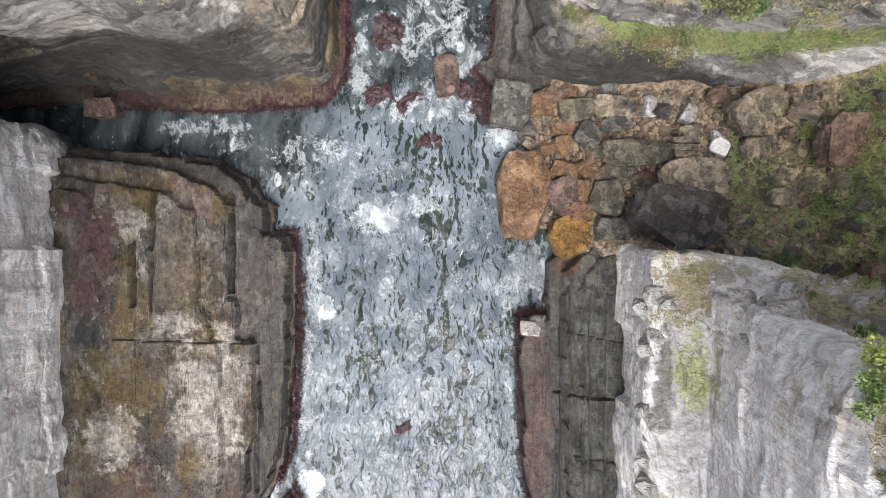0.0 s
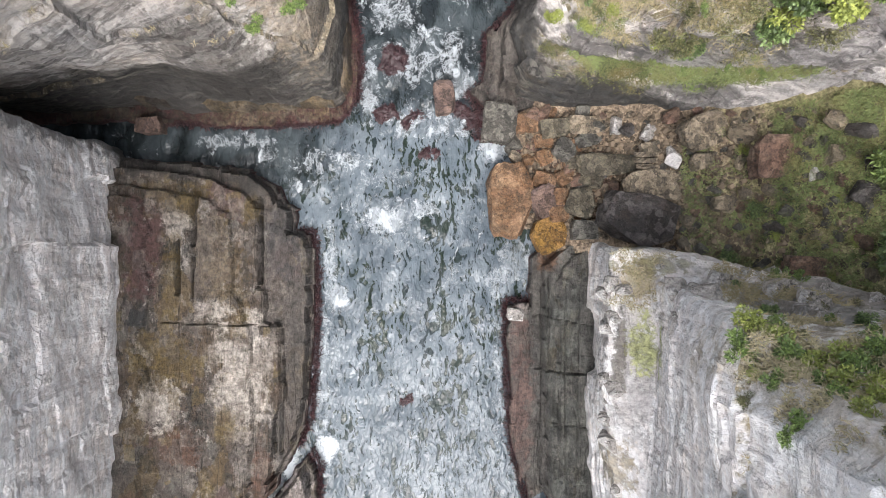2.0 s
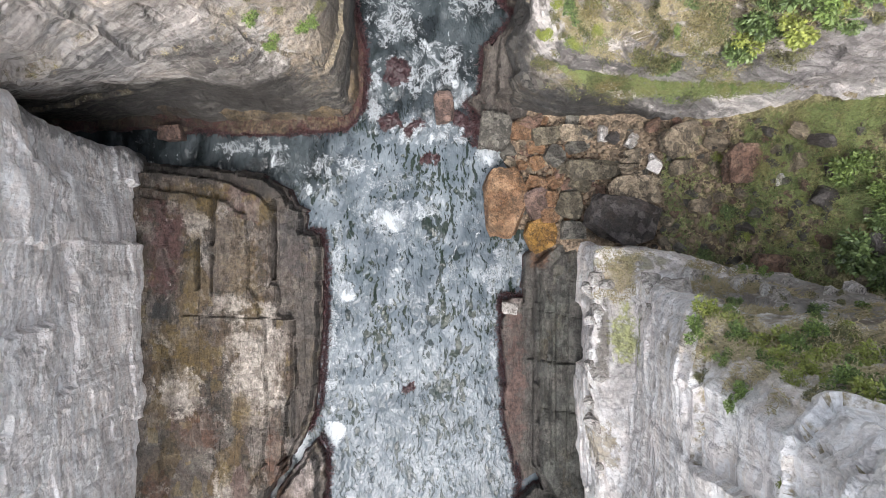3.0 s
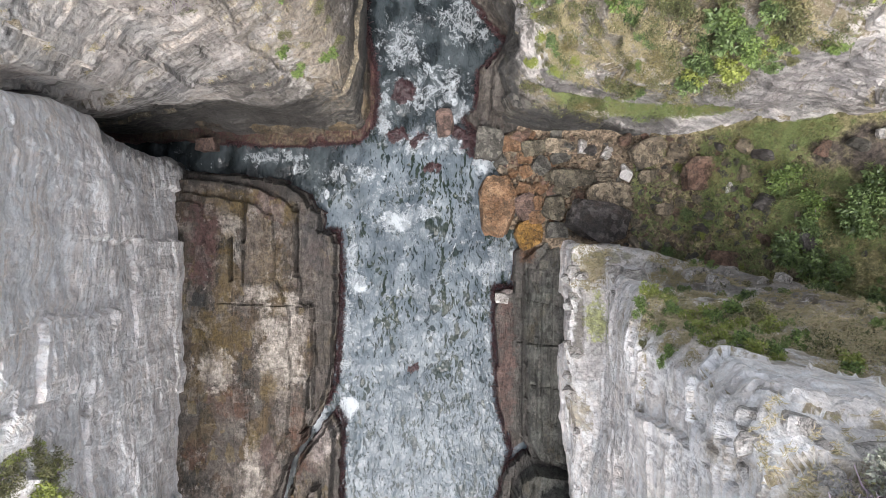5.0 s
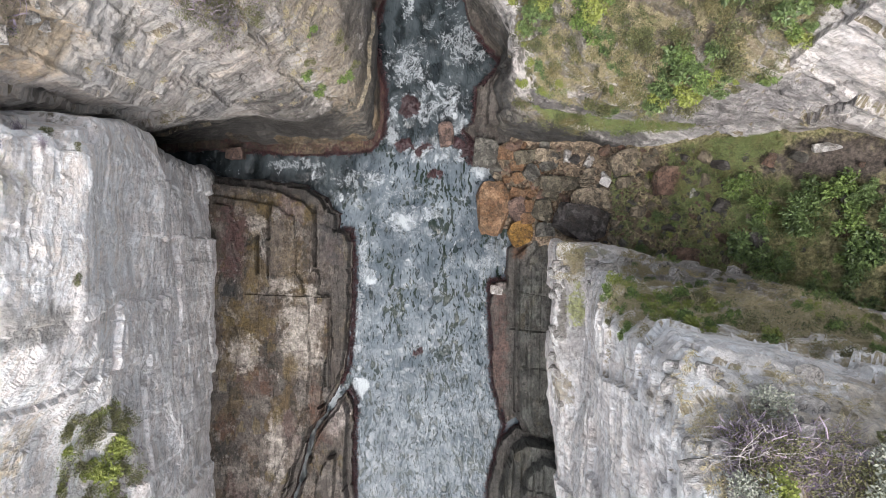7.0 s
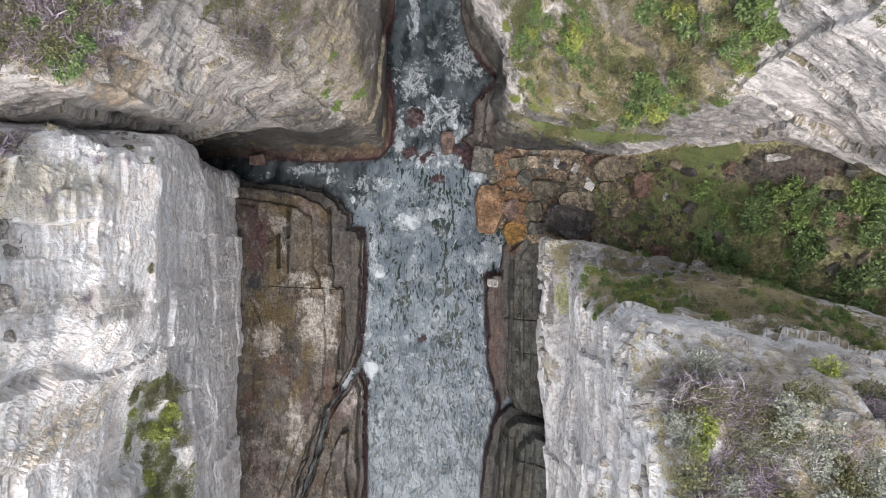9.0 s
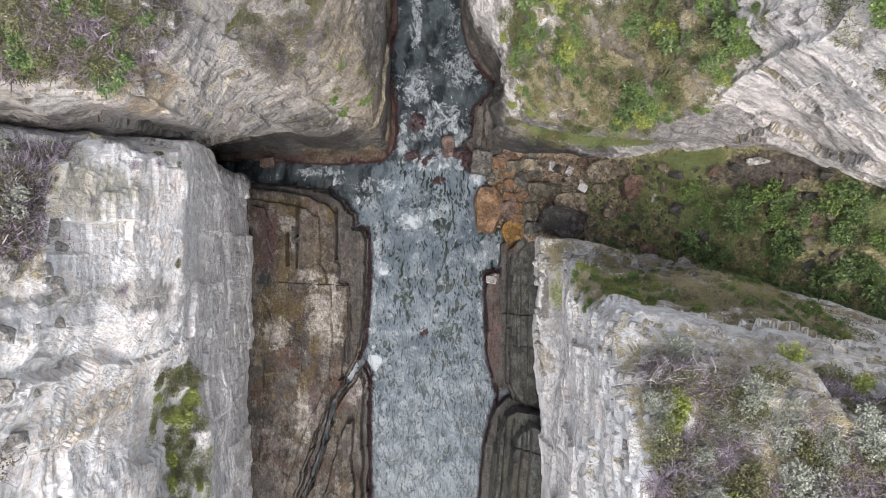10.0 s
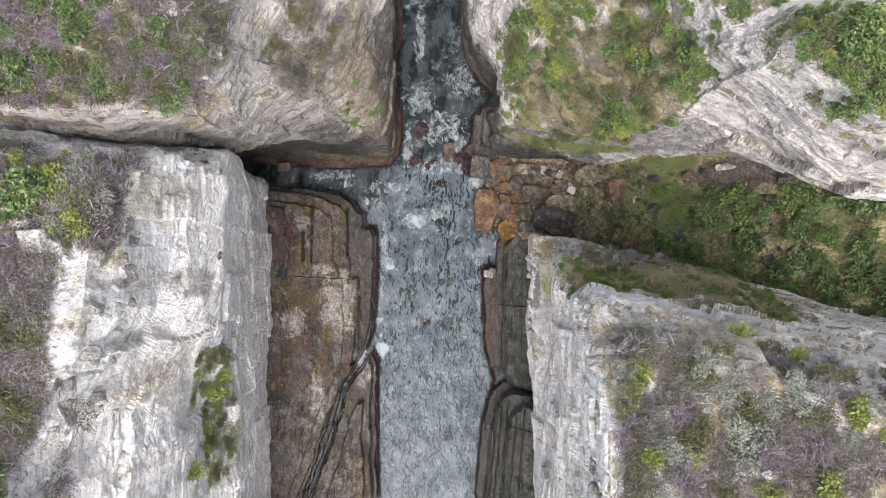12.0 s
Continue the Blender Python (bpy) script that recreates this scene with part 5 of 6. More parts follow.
def boulder(name, x, y, z, size, turn, mat, seed, label, tilt=(0, 0), res=26, facets=12, square=0.6, group="", cuts=()):
    v, f = cut_block(seed, cuts, res) if cuts else rock_shape(seed, res, facets, square)
    ob = link(name, v * np.array(size), f, mat, False)
    ob.matrix_world = pose(x, y, z, tilt[0], tilt[1], turn)
    return tagged(ob, label, "boulder", group)


def sticks(rs, starts, ends, r0, r1, bend=0.12, spans=4):
    """Thin bent branches, three-sided and tapered."""
    vs, fs, base = [], [], 0
    for p, q in zip(starts, ends):
        p, q = np.array(p, float), np.array(q, float)
        ln = np.linalg.norm(q - p) + 1e-6
        way = (q - p) / ln
        s1 = np.cross(way, (0.31, 0.52, 0.8))
        s1 /= np.linalg.norm(s1)
        s2 = np.cross(way, s1)
        off = np.zeros(3)
        for k in range(spans + 1):
            t = k / spans
            c = p + (q - p) * t + off
            off = off + rs.normal(size=3) * bend * ln / spans
            r = r0 + (r1 - r0) * t
            for m in range(3):
                an = 2.094 * m
                vs.append(c + r * (math.cos(an) * s1 + math.sin(an) * s2))
        for k in range(spans):
            for m in range(3):
                fs.append((base + 3 * k + m, base + 3 * k + (m + 1) % 3, base + 3 * k + 3 + (m + 1) % 3, base + 3 * k + 3 + m))
        base += 3 * (spans + 1)
    return np.array(vs), np.array(fs)


# ---- boulder beach ----
OBLONG, WEDGE, SLANT, CHUNK = ((40, 1.15), (215, 1.2)), ((60, 1.0), (150, 1.05), (250, 1.1)), ((20, 0.95), (110, 0.9), (200, 1.0)), ((45, 1.1), (135, 1.0), (225, 1.15), (310, 1.05))
BIG = [
    # x, y, width, depth, height, turn, material, words, lift, cuts
    (5.95, 3.95, 4.0, 6.7, 3.0, 4, M_ORANGE, "large iron-stained orange boulder at the water's edge", 0.3, ((40, 1.02), (140, 1.05), (215, 1.1), (325, 0.98), (352, 0.9))),
    (9.15, 1.1, 3.1, 3.0, 2.6, 25, M_YELLOW, "ochre yellow boulder at the water's edge", 0.5, CHUNK),
    (4.95, 10.5, 3.1, 3.5, 2.4, -8, M_SLATE, "square grey boulder on the weedy ledge", 0.5, OBLONG),
    (13.4, 6.7, 5.0, 2.0, 1.9, 4, M_OLIVE_ROCK, "long dark olive-grey boulder among cobbles", 0.4, ((70, 0.85), (300, 0.95), (200, 1.0))),
    (16.75, 4.85, 5.3, 2.5, 1.5, -4, M_GREY, "flat brown-grey slab among cobbles", 0.45, ((150, 0.95), (215, 1.05))),
    (15.5, 2.15, 6.3, 4.3, 3.0, -20, M_DARK, "large slate-grey boulder against the cliff foot", 0.3, SLANT + ((300, 1.0), (160, 1.0))),
    (16.5, 7.75, 1.9, 1.1, 0.8, 12, M_GREY, "tan slab tilted on the beach", 0.35, OBLONG),
    (19.5, 8.6, 3.7, 2.7, 1.4, 20, M_GREY, "broad tan rock below the grassy ledge", 0.35, CHUNK),
    (23.35, 6.4, 3.5, 3.1, 1.6, 8, M_RED, "red-brown boulder half sunk in turf", 0.25, CHUNK),
    (24.9, -1.4, 3.4, 1.7, 1.3, -10, M_RED, "red-brown boulder in the shadow of the cliff", 0.2, SLANT),
    (8.9, 3.8, 2.7, 3.1, 1.7, 30, M_PURPLE, "dark purple-brown boulder on the beach", 0.35, WEDGE),
    (10.0, 4.3, 1.3, 1.6, 1.2, 10, M_ORANGE, "small orange boulder on the beach", 0.6, WEDGE),
    (11.5, 3.75, 2.4, 2.8, 1.7, -20, M_OLIVE_ROCK, "olive-grey boulder with a flat top", 0.4, CHUNK),
    (9.8, 2.75, 1.8, 1.4, 1.2, 5, M_ORANGE, "orange-brown boulder wedged on the beach", 0.4, CHUNK),
    (11.9, 10.0, 3.2, 1.6, 1.2, -4, M_GREY, "long tan boulder below the dark wall", 0.4, OBLONG),
    (12.1, 8.9, 2.2, 1.35, 1.1, 15, M_SLATE, "rounded grey boulder on the beach", 0.4, CHUNK),
    (7.2, 10.45, 2.1, 2.0, 1.2, 0, M_ORANGE, "orange-brown boulder beside the square rock", 0.4, CHUNK),
    (9.5, 9.9, 2.6, 1.7, 1.3, 8, M_OLIVE_ROCK, "brown-grey boulder beside the dark wall", 0.4, OBLONG),
    (8.7, 7.6, 1.5, 1.5, 1.1, 30, M_ORANGE, "orange boulder among the cobbles", 0.45, WEDGE),
    (10.2, 8.1, 1.9, 2.0, 1.2, 40, M_SLATE, "brown-grey boulder among the cobbles", 0.4, CHUNK),
    (10.8, 6.9, 1.2, 1.0, 0.9, 10, M_OLIVE_ROCK, "small olive-grey boulder among the cobbles", 0.4, CHUNK),
    (8.8, 5.8, 1.9, 1.2, 1.1, -10, M_ORANGE, "orange slab among the cobbles", 0.4, OBLONG),
    (10.1, 5.7, 1.3, 1.4, 1.0, 35, M_ORANGE, "orange stone wedged between boulders", 0.5, WEDGE),
    (12.3, 5.6, 2.1, 1.4, 1.1, -18, M_OLIVE_ROCK, "dark flat boulder below the long rock", 0.4, OBLONG),
    (11.7, 1.4, 2.2, 1.7, 1.3, 0, M_SLATE, "cracked grey block beside the shelf", 0.4, OBLONG),
    (19.8, 6.5, 2.3, 1.5, 1.0, 10, M_GREY, "tan rock half buried in earth", 0.3, CHUNK),
    (20.8, 3.2, 1.8, 1.3, 1.0, -15, M_GREY, "brown rock at the foot of the slab", 0.25, SLANT),
    (14.1, 9.8, 0.8, 1.5, 0.9, -5, M_WHITE, "pale cream stone on the beach", 0.4, OBLONG),
    (16.3, 9.0, 0.95, 1.35, 0.8, -30, M_WHITE, "pale stone standing out of the scree", 0.4, OBLONG),
    (0.25, 12.8, 1.9, 3.1, 2.0, 6, M_PURPLE, "brown rock standing out of the foam", 0.3, OBLONG),
    (-24.8, 10.4, 2.0, 1.6, 2.6, 4, M_PURPLE, "squared red-brown block on the ledge", 0.4, OBLONG),
]
for k, (x, y, w, d, h, turn, mat, words, lift, cuts) in enumerate(BIG):
    boulder("boulder", x, y, (max(ground_at(x, y), 0.2) if x > 4.6 else 0.2) + (lift + 0.2) * h * 0.5, (w, d, h), turn, mat, 100 + k, words,
            (random.uniform(-6, 6), random.uniform(-6, 6)), 34 if w > 2.4 else 18, group="boulders on the beach", cuts=cuts)
boulder("white_block", 17.75, 6.65, ground_at(17.7, 6.65) + 0.55, (1.25, 1.0, 0.6), -28, M_BLOCK, 77, "clean white block lying on the slabs", (6, -5), 14, 5, 0.9, cuts=OBLONG)
for k in range(4):
    boulder("slab", 16.0 + 0.06 * k, 7.25 - 0.46 * k, ground_at(16.0, 6.6) + 0.5 + 0.1 * (3 - k), (2.0, 0.42, 0.6), 3 - 2 * k, M_GREY, 300 + k, "thin plate of split brown rock",
            (12, 0), 12, 5, 0.85, "split plates of rock", OBLONG)

boulder("slab", 33.6, 8.3, ground_at(33.6, 8.3) + 0.2, (2.6, 0.9, 0.7), 8, M_WHITE, 310, "pale flat slab on bare earth under the overhang", (0, -20), 14, 5, 0.85)
boulder("boulder", 30.2, 7.4, ground_at(30.2, 7.4) + 0.2, (1.6, 1.4, 1.0), 30, M_RED, 311, "tan boulder on the bare earth", (0, 0), 14, 8, 0.8)
boulder("slab", 6.3, -5.7, 1.35, (1.5, 1.1, 0.5), -4, M_WHITE, 314, "pale pinkish slab at the corner of the shelf", (0, 0), 14, 5, 0.85, cuts=OBLONG)
boulder("outcrop", -27.2, -2.0, 51.3, (3.6, 2.2, 1.5), 4, M_WHITE, 312, "pale rock outcrop in the heath", (0, 0), 26, 8, 0.85)
boulder("outcrop", -25.6, -13.8, 51.6, (1.2, 3.4, 1.4), 8, M_WHITE, 313, "cream rock outcrop at the cliff edge", (0, 0), 22, 8, 0.85)
# pale broken blocks along the rims of the plateaus
rim = random.Random(5)
RIM_MESH = [link("rim_block", *rock_shape(330 + k, 10, 7, 0.9), M_WHITE, False) for k in range(5)]
used_rim = 0
for g, box, count in ((east_g, (11.5, 30, -24, -6, 39.5, 46), 75), (east_g, (10.6, 12.3, -21, 0.6, 10.5, 14.5), 20), (east_g, (13, 27, -4.2, 0, 13.5, 21), 26), (west_g, (-27, -22.5, -20, 8, 47, 53), 26), (northwest_g, (-24, -15, 9, 20, 40, 48), 18)):
    flat = g.reshape(-1, 3)
    flat = flat[(flat[:, 0] > box[0]) & (flat[:, 0] < box[1]) & (flat[:, 1] > box[2]) & (flat[:, 1] < box[3]) & (flat[:, 2] > box[4]) & (flat[:, 2] < box[5])]
    for _ in range(count):
        p = flat[rim.randrange(len(flat))]
        ob = RIM_MESH[used_rim] if used_rim < 5 else new("rim_block", RIM_MESH[used_rim % 5].data)
        used_rim += 1
        w = rim.uniform(0.4, 1.5) if box[4] > 30 else rim.uniform(0.3, 1.7)
        ob.matrix_world = pose(*p, rim.uniform(-10, 10), rim.uniform(-10, 10), rim.uniform(-25, 25)) @ Matrix.Diagonal((w * rim.uniform(0.8, 1.6), w, w * rim.uniform(0.4, 0.8), 1))
        tagged(ob, "pale weathered sandstone block at the cliff rim", "rock", "broken blocks along the rims")

# weedy rocks awash in the channel
AWASH = [(-4.1, 16.2, 2.6, 3.0, 0.7), (-4.6, 11.6, 2.4, 1.5, 0.5), (-2.3, 11.4, 2.8, 1.5, 0.5), (1.6, 12.0, 1.2, 2.4, 1.2), (7.0, 8.5, 1.5, 1.7, 1.0), (-1.3, 8.2, 1.1, 2.2, 0.22), (3.0, 11.2, 1.6, 3.4, 1.6), (-3.0, -13.4, 0.8, 1.1, 0.1)]
for k, (x, y, w, d, h) in enumerate(AWASH):
    v, f = rock_shape(400 + k, 34, 6, 0.3)
    v = v * np.array((w, d, h * 1.6))
    v = v + np.stack([0.2 * fbm(v + 9 * k, 0.55, 4, 7 * k + a) for a in (1, 2, 3)], -1)
    ob = link("weedy_rock", v, f, M_LEDGE_WEED, False)
    ob.matrix_world = pose(x, y, -0.22 * h, 0, 0, 17 * k)
    tagged(ob, "low rock covered in dark red weed, awash in foam", "rock", "rocks awash in the channel")
    rs = np.random.RandomState(440 + k)
    st = v[rs.randint(len(v), size=900 if h > 0.15 else 120)]
    st = st[st[:, 2] > -0.1]
    a = rs.rand(len(st)) * 6.28
    weed_v, weed_f = sticks(rs, st, st + np.stack([np.cos(a), np.sin(a), -0.1 - 0.3 * rs.rand(len(st))], 1) * 0.2, 0.045, 0.03, 0.35, 2)
    tagged(part("weed", weed_v, weed_f, M_KELP, ob, "dark red kelp fronds"), kind="stuff")

# cobbles and stones of the beach and the gully
SHAPES = [rock_shape(500 + k, 9, 9, 0.6) for k in range(7)]
PEBBLE_MESH = {}
rng = random.Random(12)
placed = [(x, y, max(w, d) * 0.42) for x, y, w, d, *_ in BIG]
made = 0
while made < 290:
    x = rng.uniform(6.2, 27.5) if made < 235 else rng.uniform(24, 40)
    north, south = np.interp(x, [6, 12, 19, 27, 36, 42], [11.6, 11.2, 10.2, 9.2, 8.2, 4]), np.interp(x, [6, 10, 13, 19, 26, 40], [3, 1.2, 0.8, -0.4, -2.6, -6.5])
    y = south + (north - south) * (rng.random() if x > 15 else rng.random() ** 0.8)
    r = rng.choice((0.3, 0.4, 0.55, 0.75, 1.0)) * (1.15 if x < 15 else 0.8)
    if any((x - a) ** 2 + (y - c) ** 2 < (q + r * 0.5) ** 2 for a, c, q in placed):
        r *= 0.55
        if any((x - a) ** 2 + (y - c) ** 2 < (q * 0.8) ** 2 for a, c, q in placed) and rng.random() < 0.8:
            continue
    placed.append((x, y, r * 0.7))
    near = x < 12.5 and y > 1
    mat = rng.choice((M_ORANGE, M_ORANGE, M_SLATE, M_GREY, M_RED) if near else (M_GREY, M_GREY, M_SLATE, M_SLATE, M_RED, M_DARK))
    if rng.random() < 0.02:
        mat = M_WHITE
    key = (rng.randrange(7), mat.name)
    if key not in PEBBLE_MESH:
        v, f = SHAPES[key[0]]
        PEBBLE_MESH[key] = link("stone", v, f, mat, False)
        ob = PEBBLE_MESH[key]
    else:
        ob = new("stone", PEBBLE_MESH[key].data)
    a, c = rng.uniform(0.8, 1.5), rng.uniform(0.7, 1.1)
    ob.matrix_world = pose(x, y, max(ground_at(x, y), 0.1) + 0.34 * r, rng.uniform(-25, 25), rng.uniform(-25, 25), rng.uniform(0, 360)) @ Matrix.Diagonal((2 * r * a, 2 * r * c, 1.5 * r, 1))
    words = {"iron_stained_rock": "orange-brown beach stone", "white_rock": "pale cream stone in the scree", "red_brown_rock": "red-brown stone in the gully"}.get(mat.name, "grey-brown angular stone in the gully")
    tagged(ob, words + " on gravel", "stone", "stones of the beach and gully")
    made += 1

# gravel between the stones
gr = np.random.RandomState(31)
n = 9000
x = gr.uniform(7, 30, n)
y = np.interp(x, [6, 12, 19, 30], [2, 0.9, -0.3, -3.5]) + gr.rand(n) * (np.interp(x, [6, 12, 19, 30], [11.5, 11.2, 10.2, 9]) - np.interp(x, [6, 12, 19, 30], [2, 0.9, -0.3, -3.5]))
keep = gr.rand(n) > np.clip((x - 17) / 12, 0, 0.9)
x, y = x[keep], y[keep]
corner = np.array([(-1, -1, 0), (1, -1, 0), (1, 1, 0), (-1, 1, 0), (-0.7, -0.6, 1), (0.6, -0.7, 1), (0.7, 0.5, 1), (-0.5, 0.7, 1)])
quads = np.array([(4, 5, 6, 7), (0, 1, 5, 4), (1, 2, 6, 5), (2, 3, 7, 6), (3, 0, 4, 7)])
vs, fs = [], []
for k in range(len(x)):
    r = 0.06 + 0.2 * gr.rand() ** 2.2
    t = gr.rand() * 6.28
    q = corner * np.array((r, r * gr.uniform(0.6, 1), r * gr.uniform(0.5, 1.1))) * gr.uniform(0.75, 1.2, (8, 3))
    q = np.stack([q[:, 0] * math.cos(t) - q[:, 1] * math.sin(t), q[:, 0] * math.sin(t) + q[:, 1] * math.cos(t), q[:, 2]], 1)
    vs.append(q + np.array((x[k], y[k], max(ground_at(x[k], y[k]), 0.05) - 0.03)))
    fs.append(quads + 8 * k)
M_GRAVEL = leafy("brown_gravel", (0.25, 0.19, 0.13), (0.05, 0.038, 0.027), 0.85)
gravel = link("gravel", np.concatenate(vs), np.concatenate(fs), M_GRAVEL, False)
tagged(gravel, "brown angular gravel between the boulders", "gravel", kind="stuff")


# ---- plants ----
def leaves(rs, centres, radii, count, size, droop=0.3):
    """Small pointed leaves, gathered in clumps."""
    k = rs.randint(len(centres), size=count)
    d = rs.normal(size=(count, 3))
    d /= np.linalg.norm(d, axis=1, keepdims=True)
    at = np.array(centres)[k] + d * (np.array(radii)[k] * rs.uniform(0.45, 1.0, count))[:, None]
    out = d + 0.8 * rs.normal(size=(count, 3)) + np.array((0, 0, 0.25))
    out /= np.linalg.norm(out, axis=1, keepdims=True)
    side = np.cross(out, rs.normal(size=(count, 3)))
    side /= np.linalg.norm(side, axis=1, keepdims=True)
    ln = (size * rs.uniform(0.6, 1.4, count))[:, None]
    lift = np.cross(out, side) * ln * 0.12
    v = np.stack([at, at + out * ln * 0.5 + side * ln * 0.32 + lift, at + out * ln - np.array((0, 0, droop)) * ln, at + out * ln * 0.5 - side * ln * 0.32 + lift], 1).reshape(-1, 3)
    return v, np.arange(4 * count).reshape(-1, 4)


def shrub(name, seed, mat, label, count=700, leaf=0.14, flat=0.7, stem_mat=None, stem_count=14, category="shrub", clumps=9):
    """A shrub one metre in radius: stems from the root and a ragged crown of leaf clumps."""
    rs = np.random.RandomState(seed)
    root = new(name)
    centres, radii = [], []
    for _ in range(clumps):
        a, r = rs.rand() * 6.28, 0.72 * rs.rand() ** 0.6
        centres.append((r * math.cos(a), r * math.sin(a), flat * (0.35 + 0.5 * rs.rand() * (1.1 - r))))
        radii.append(rs.uniform(0.22, 0.42))
    if count:
        v, f = leaves(rs, centres, radii, count, leaf)
        part("foliage", v, f, mat, root, smooth=False)
    ends = [tuple(np.array(centres[k % clumps]) + rs.normal(size=3) * 0.16) for k in range(stem_count)]
    v, f = sticks(rs, [(0.05 * rs.normal(), 0.05 * rs.normal(), -0.1) for _ in ends], ends, 0.03, 0.008)
    part("stem", v, f, stem_mat or M_TWIG, root)
    return tagged(root, label, category)


def twiggy(name, seed, mat, label, n=90, crown=None, leafs=120):
    rs = np.random.RandomState(seed)
    root = new(name)
    starts, ends = [], []
    for k in range(n):
        a, r = rs.rand() * 6.28, rs.rand() ** 0.5
        e = np.array((r * math.cos(a), r * math.sin(a), 0.75 * (1.15 - 0.6 * r) * rs.uniform(0.5, 1)))
        starts.append(e * rs.uniform(0.1, 0.8) + rs.normal(size=3) * 0.12)
        ends.append(e + rs.normal(size=3) * 0.2)
    v, f = sticks(rs, starts, ends, 0.019, 0.008, 0.34, 3)
    tagged(part("branchwork", v, f, mat, root), kind="stuff")
    if crown:
        v, f = leaves(rs, [tuple(e) for e in ends[:24]], [0.16] * 24, leafs, 0.1)
        part("foliage", v, f, crown, root, smooth=False)
    return tagged(root, label, "shrub")


def dead_tree(seed, size, label):
    rs = np.random.RandomState(seed)
    root = new("dead_tree")
    trunk = np.array((0.42, 0.1, 0.32)) * size
    v, f = sticks(rs, [(0, 0, -0.2)], [trunk], 0.05, 0.03, 0.14, 8)
    part("trunk", v, f, M_BARK, root)
    for k in range(6):
        a = rs.rand() * 6.28
        p = trunk * rs.uniform(0.3, 1.0)
        q = p + np.array((math.cos(a), math.sin(a), rs.uniform(0.0, 0.4))) * size * rs.uniform(0.25, 0.6)
        st, en = [p], [q]
        for _ in range(5):
            s0 = p + (q - p) * rs.uniform(0.4, 1)
            st.append(s0)
            en.append(s0 + rs.normal(size=3) * size * 0.13)
        v, f = sticks(rs, st, en, 0.021, 0.008, 0.25, 5)
        part("branch", v, f, M_BARK, root)
    return tagged(root, label, "dead tree")


KINDS = {
    "green": [shrub("leafy_shrub", 700 + k, M_LEAF, "bright green leafy shrub growing on a ledge", 1000, 0.17, 0.8) for k in range(3)],
    "broad": [shrub("broadleaf_shrub", 760 + k, M_BROAD, "dark green broad-leaved shrub in the gully", 1300, 0.2, 1.15, clumps=14) for k in range(3)],
    "olive": [shrub("heath_bush", 710 + k, M_OLIVE, "olive-green heath shrub on the rock", 1300, 0.1, 0.65) for k in range(3)],
    "lime": [shrub("bush", 720 + k, M_LIME, "yellow-green bush on a cliff ledge", 900, 0.16, 0.8) for k in range(2)],
    "silver": [shrub("coastal_shrub", 730 + k, M_SILVER, "grey-green coastal shrub on the plateau", 1300, 0.1, 0.75) for k in range(2)],
    "twig": [twiggy("heath_shrub", 740 + k, M_TWIG, "leafless purple-grey heath shrub on the plateau", 170) for k in range(3)],
    "mixed": [twiggy("heath_shrub", 750 + k, M_TWIG, "twiggy heath shrub with sparse green leaves", 70, M_OLIVE, 260) for k in range(3)],
}
USED = {}
GROUPS = {"broad": "dark green shrubs of the gully", "green": "green shrubs on ledges and slope", "olive": "olive heath shrubs", "lime": "yellow-green bushes", "silver": "grey-green shrubs", "twig": "bare heath shrubs", "mixed": "twiggy heath shrubs"}


def plant(kind, p, size, turn):
    k = rng.randrange(len(KINDS[kind]))
    src = KINDS[kind][k]
    tagged(src, group=GROUPS[kind])
    m = pose(*p, rng.uniform(-12, 12), rng.uniform(-12, 12), turn)
    if (kind, k) not in USED:
        USED[kind, k] = True
        src.scale = (1, 1, 1)
        src.matrix_basis = m @ Matrix.Diagonal((size, size, size * rng.uniform(0.8, 1.1), 1))
        return src
    ob = copy_thing(src, m)
    ob.matrix_basis = m @ Matrix.Diagonal((size, size, size * rng.uniform(0.8, 1.1), 1))
    return ob


def pick(g, nrm, box, up=0.55, seed=0):
    """Places on a face inside a box (x0, x1, y0, y1, z0, z1) that are flat enough to grow on, in a shuffled order."""
    ok = (g[..., 0] > box[0]) & (g[..., 0] < box[1]) & (g[..., 1] > box[2]) & (g[..., 1] < box[3]) & (g[..., 2] > box[4]) & (g[..., 2] < box[5]) & (nrm[..., 2] > up)
    pts = g[ok]
    np.random.RandomState(seed).shuffle(pts)
    return pts


def thicket(g, nrm, box, kinds, count, sizes, gap=0.6, up=0.5, seed=0, level=-9.0):
    """Shrubs in drifts: none where a slow noise falls below the level."""
    done = []
    places = pick(g, nrm, box, up, seed)
    for p in places[fbm(places, 4.0, 3, seed + 200) > level]:
        size = rng.uniform(*sizes)
        if all((p[0] - q[0]) ** 2 + (p[1] - q[1]) ** 2 + (p[2] - q[2]) ** 2 > (gap * (size + q[3])) ** 2 for q in done):
            done.append((*p, size))
            plant(rng.choice(kinds), p - np.array((0, 0, 0.05)), size, rng.uniform(0, 360))
            if len(done) >= count:
                break


# heath on the west plateau and the north-west one
for box, seed in (((-36, -24.0, -2, 9, 46, 56), 1), ((-37, -26.8, -24, -2, 46, 56), 19)):
    thicket(west_g, west_n, box, ["twig", "twig", "mixed", "broad", "olive", "olive", "olive", "silver", "lime"], 80, (0.5, 1.7), 0.42, 0.5, seed)
thicket(northwest_g, northwest_n, (-36, -18, 9, 24, 43, 56), ["twig", "mixed", "broad", "broad", "olive", "olive", "olive"], 160, (0.6, 1.6), 0.42, 0.4, 2)
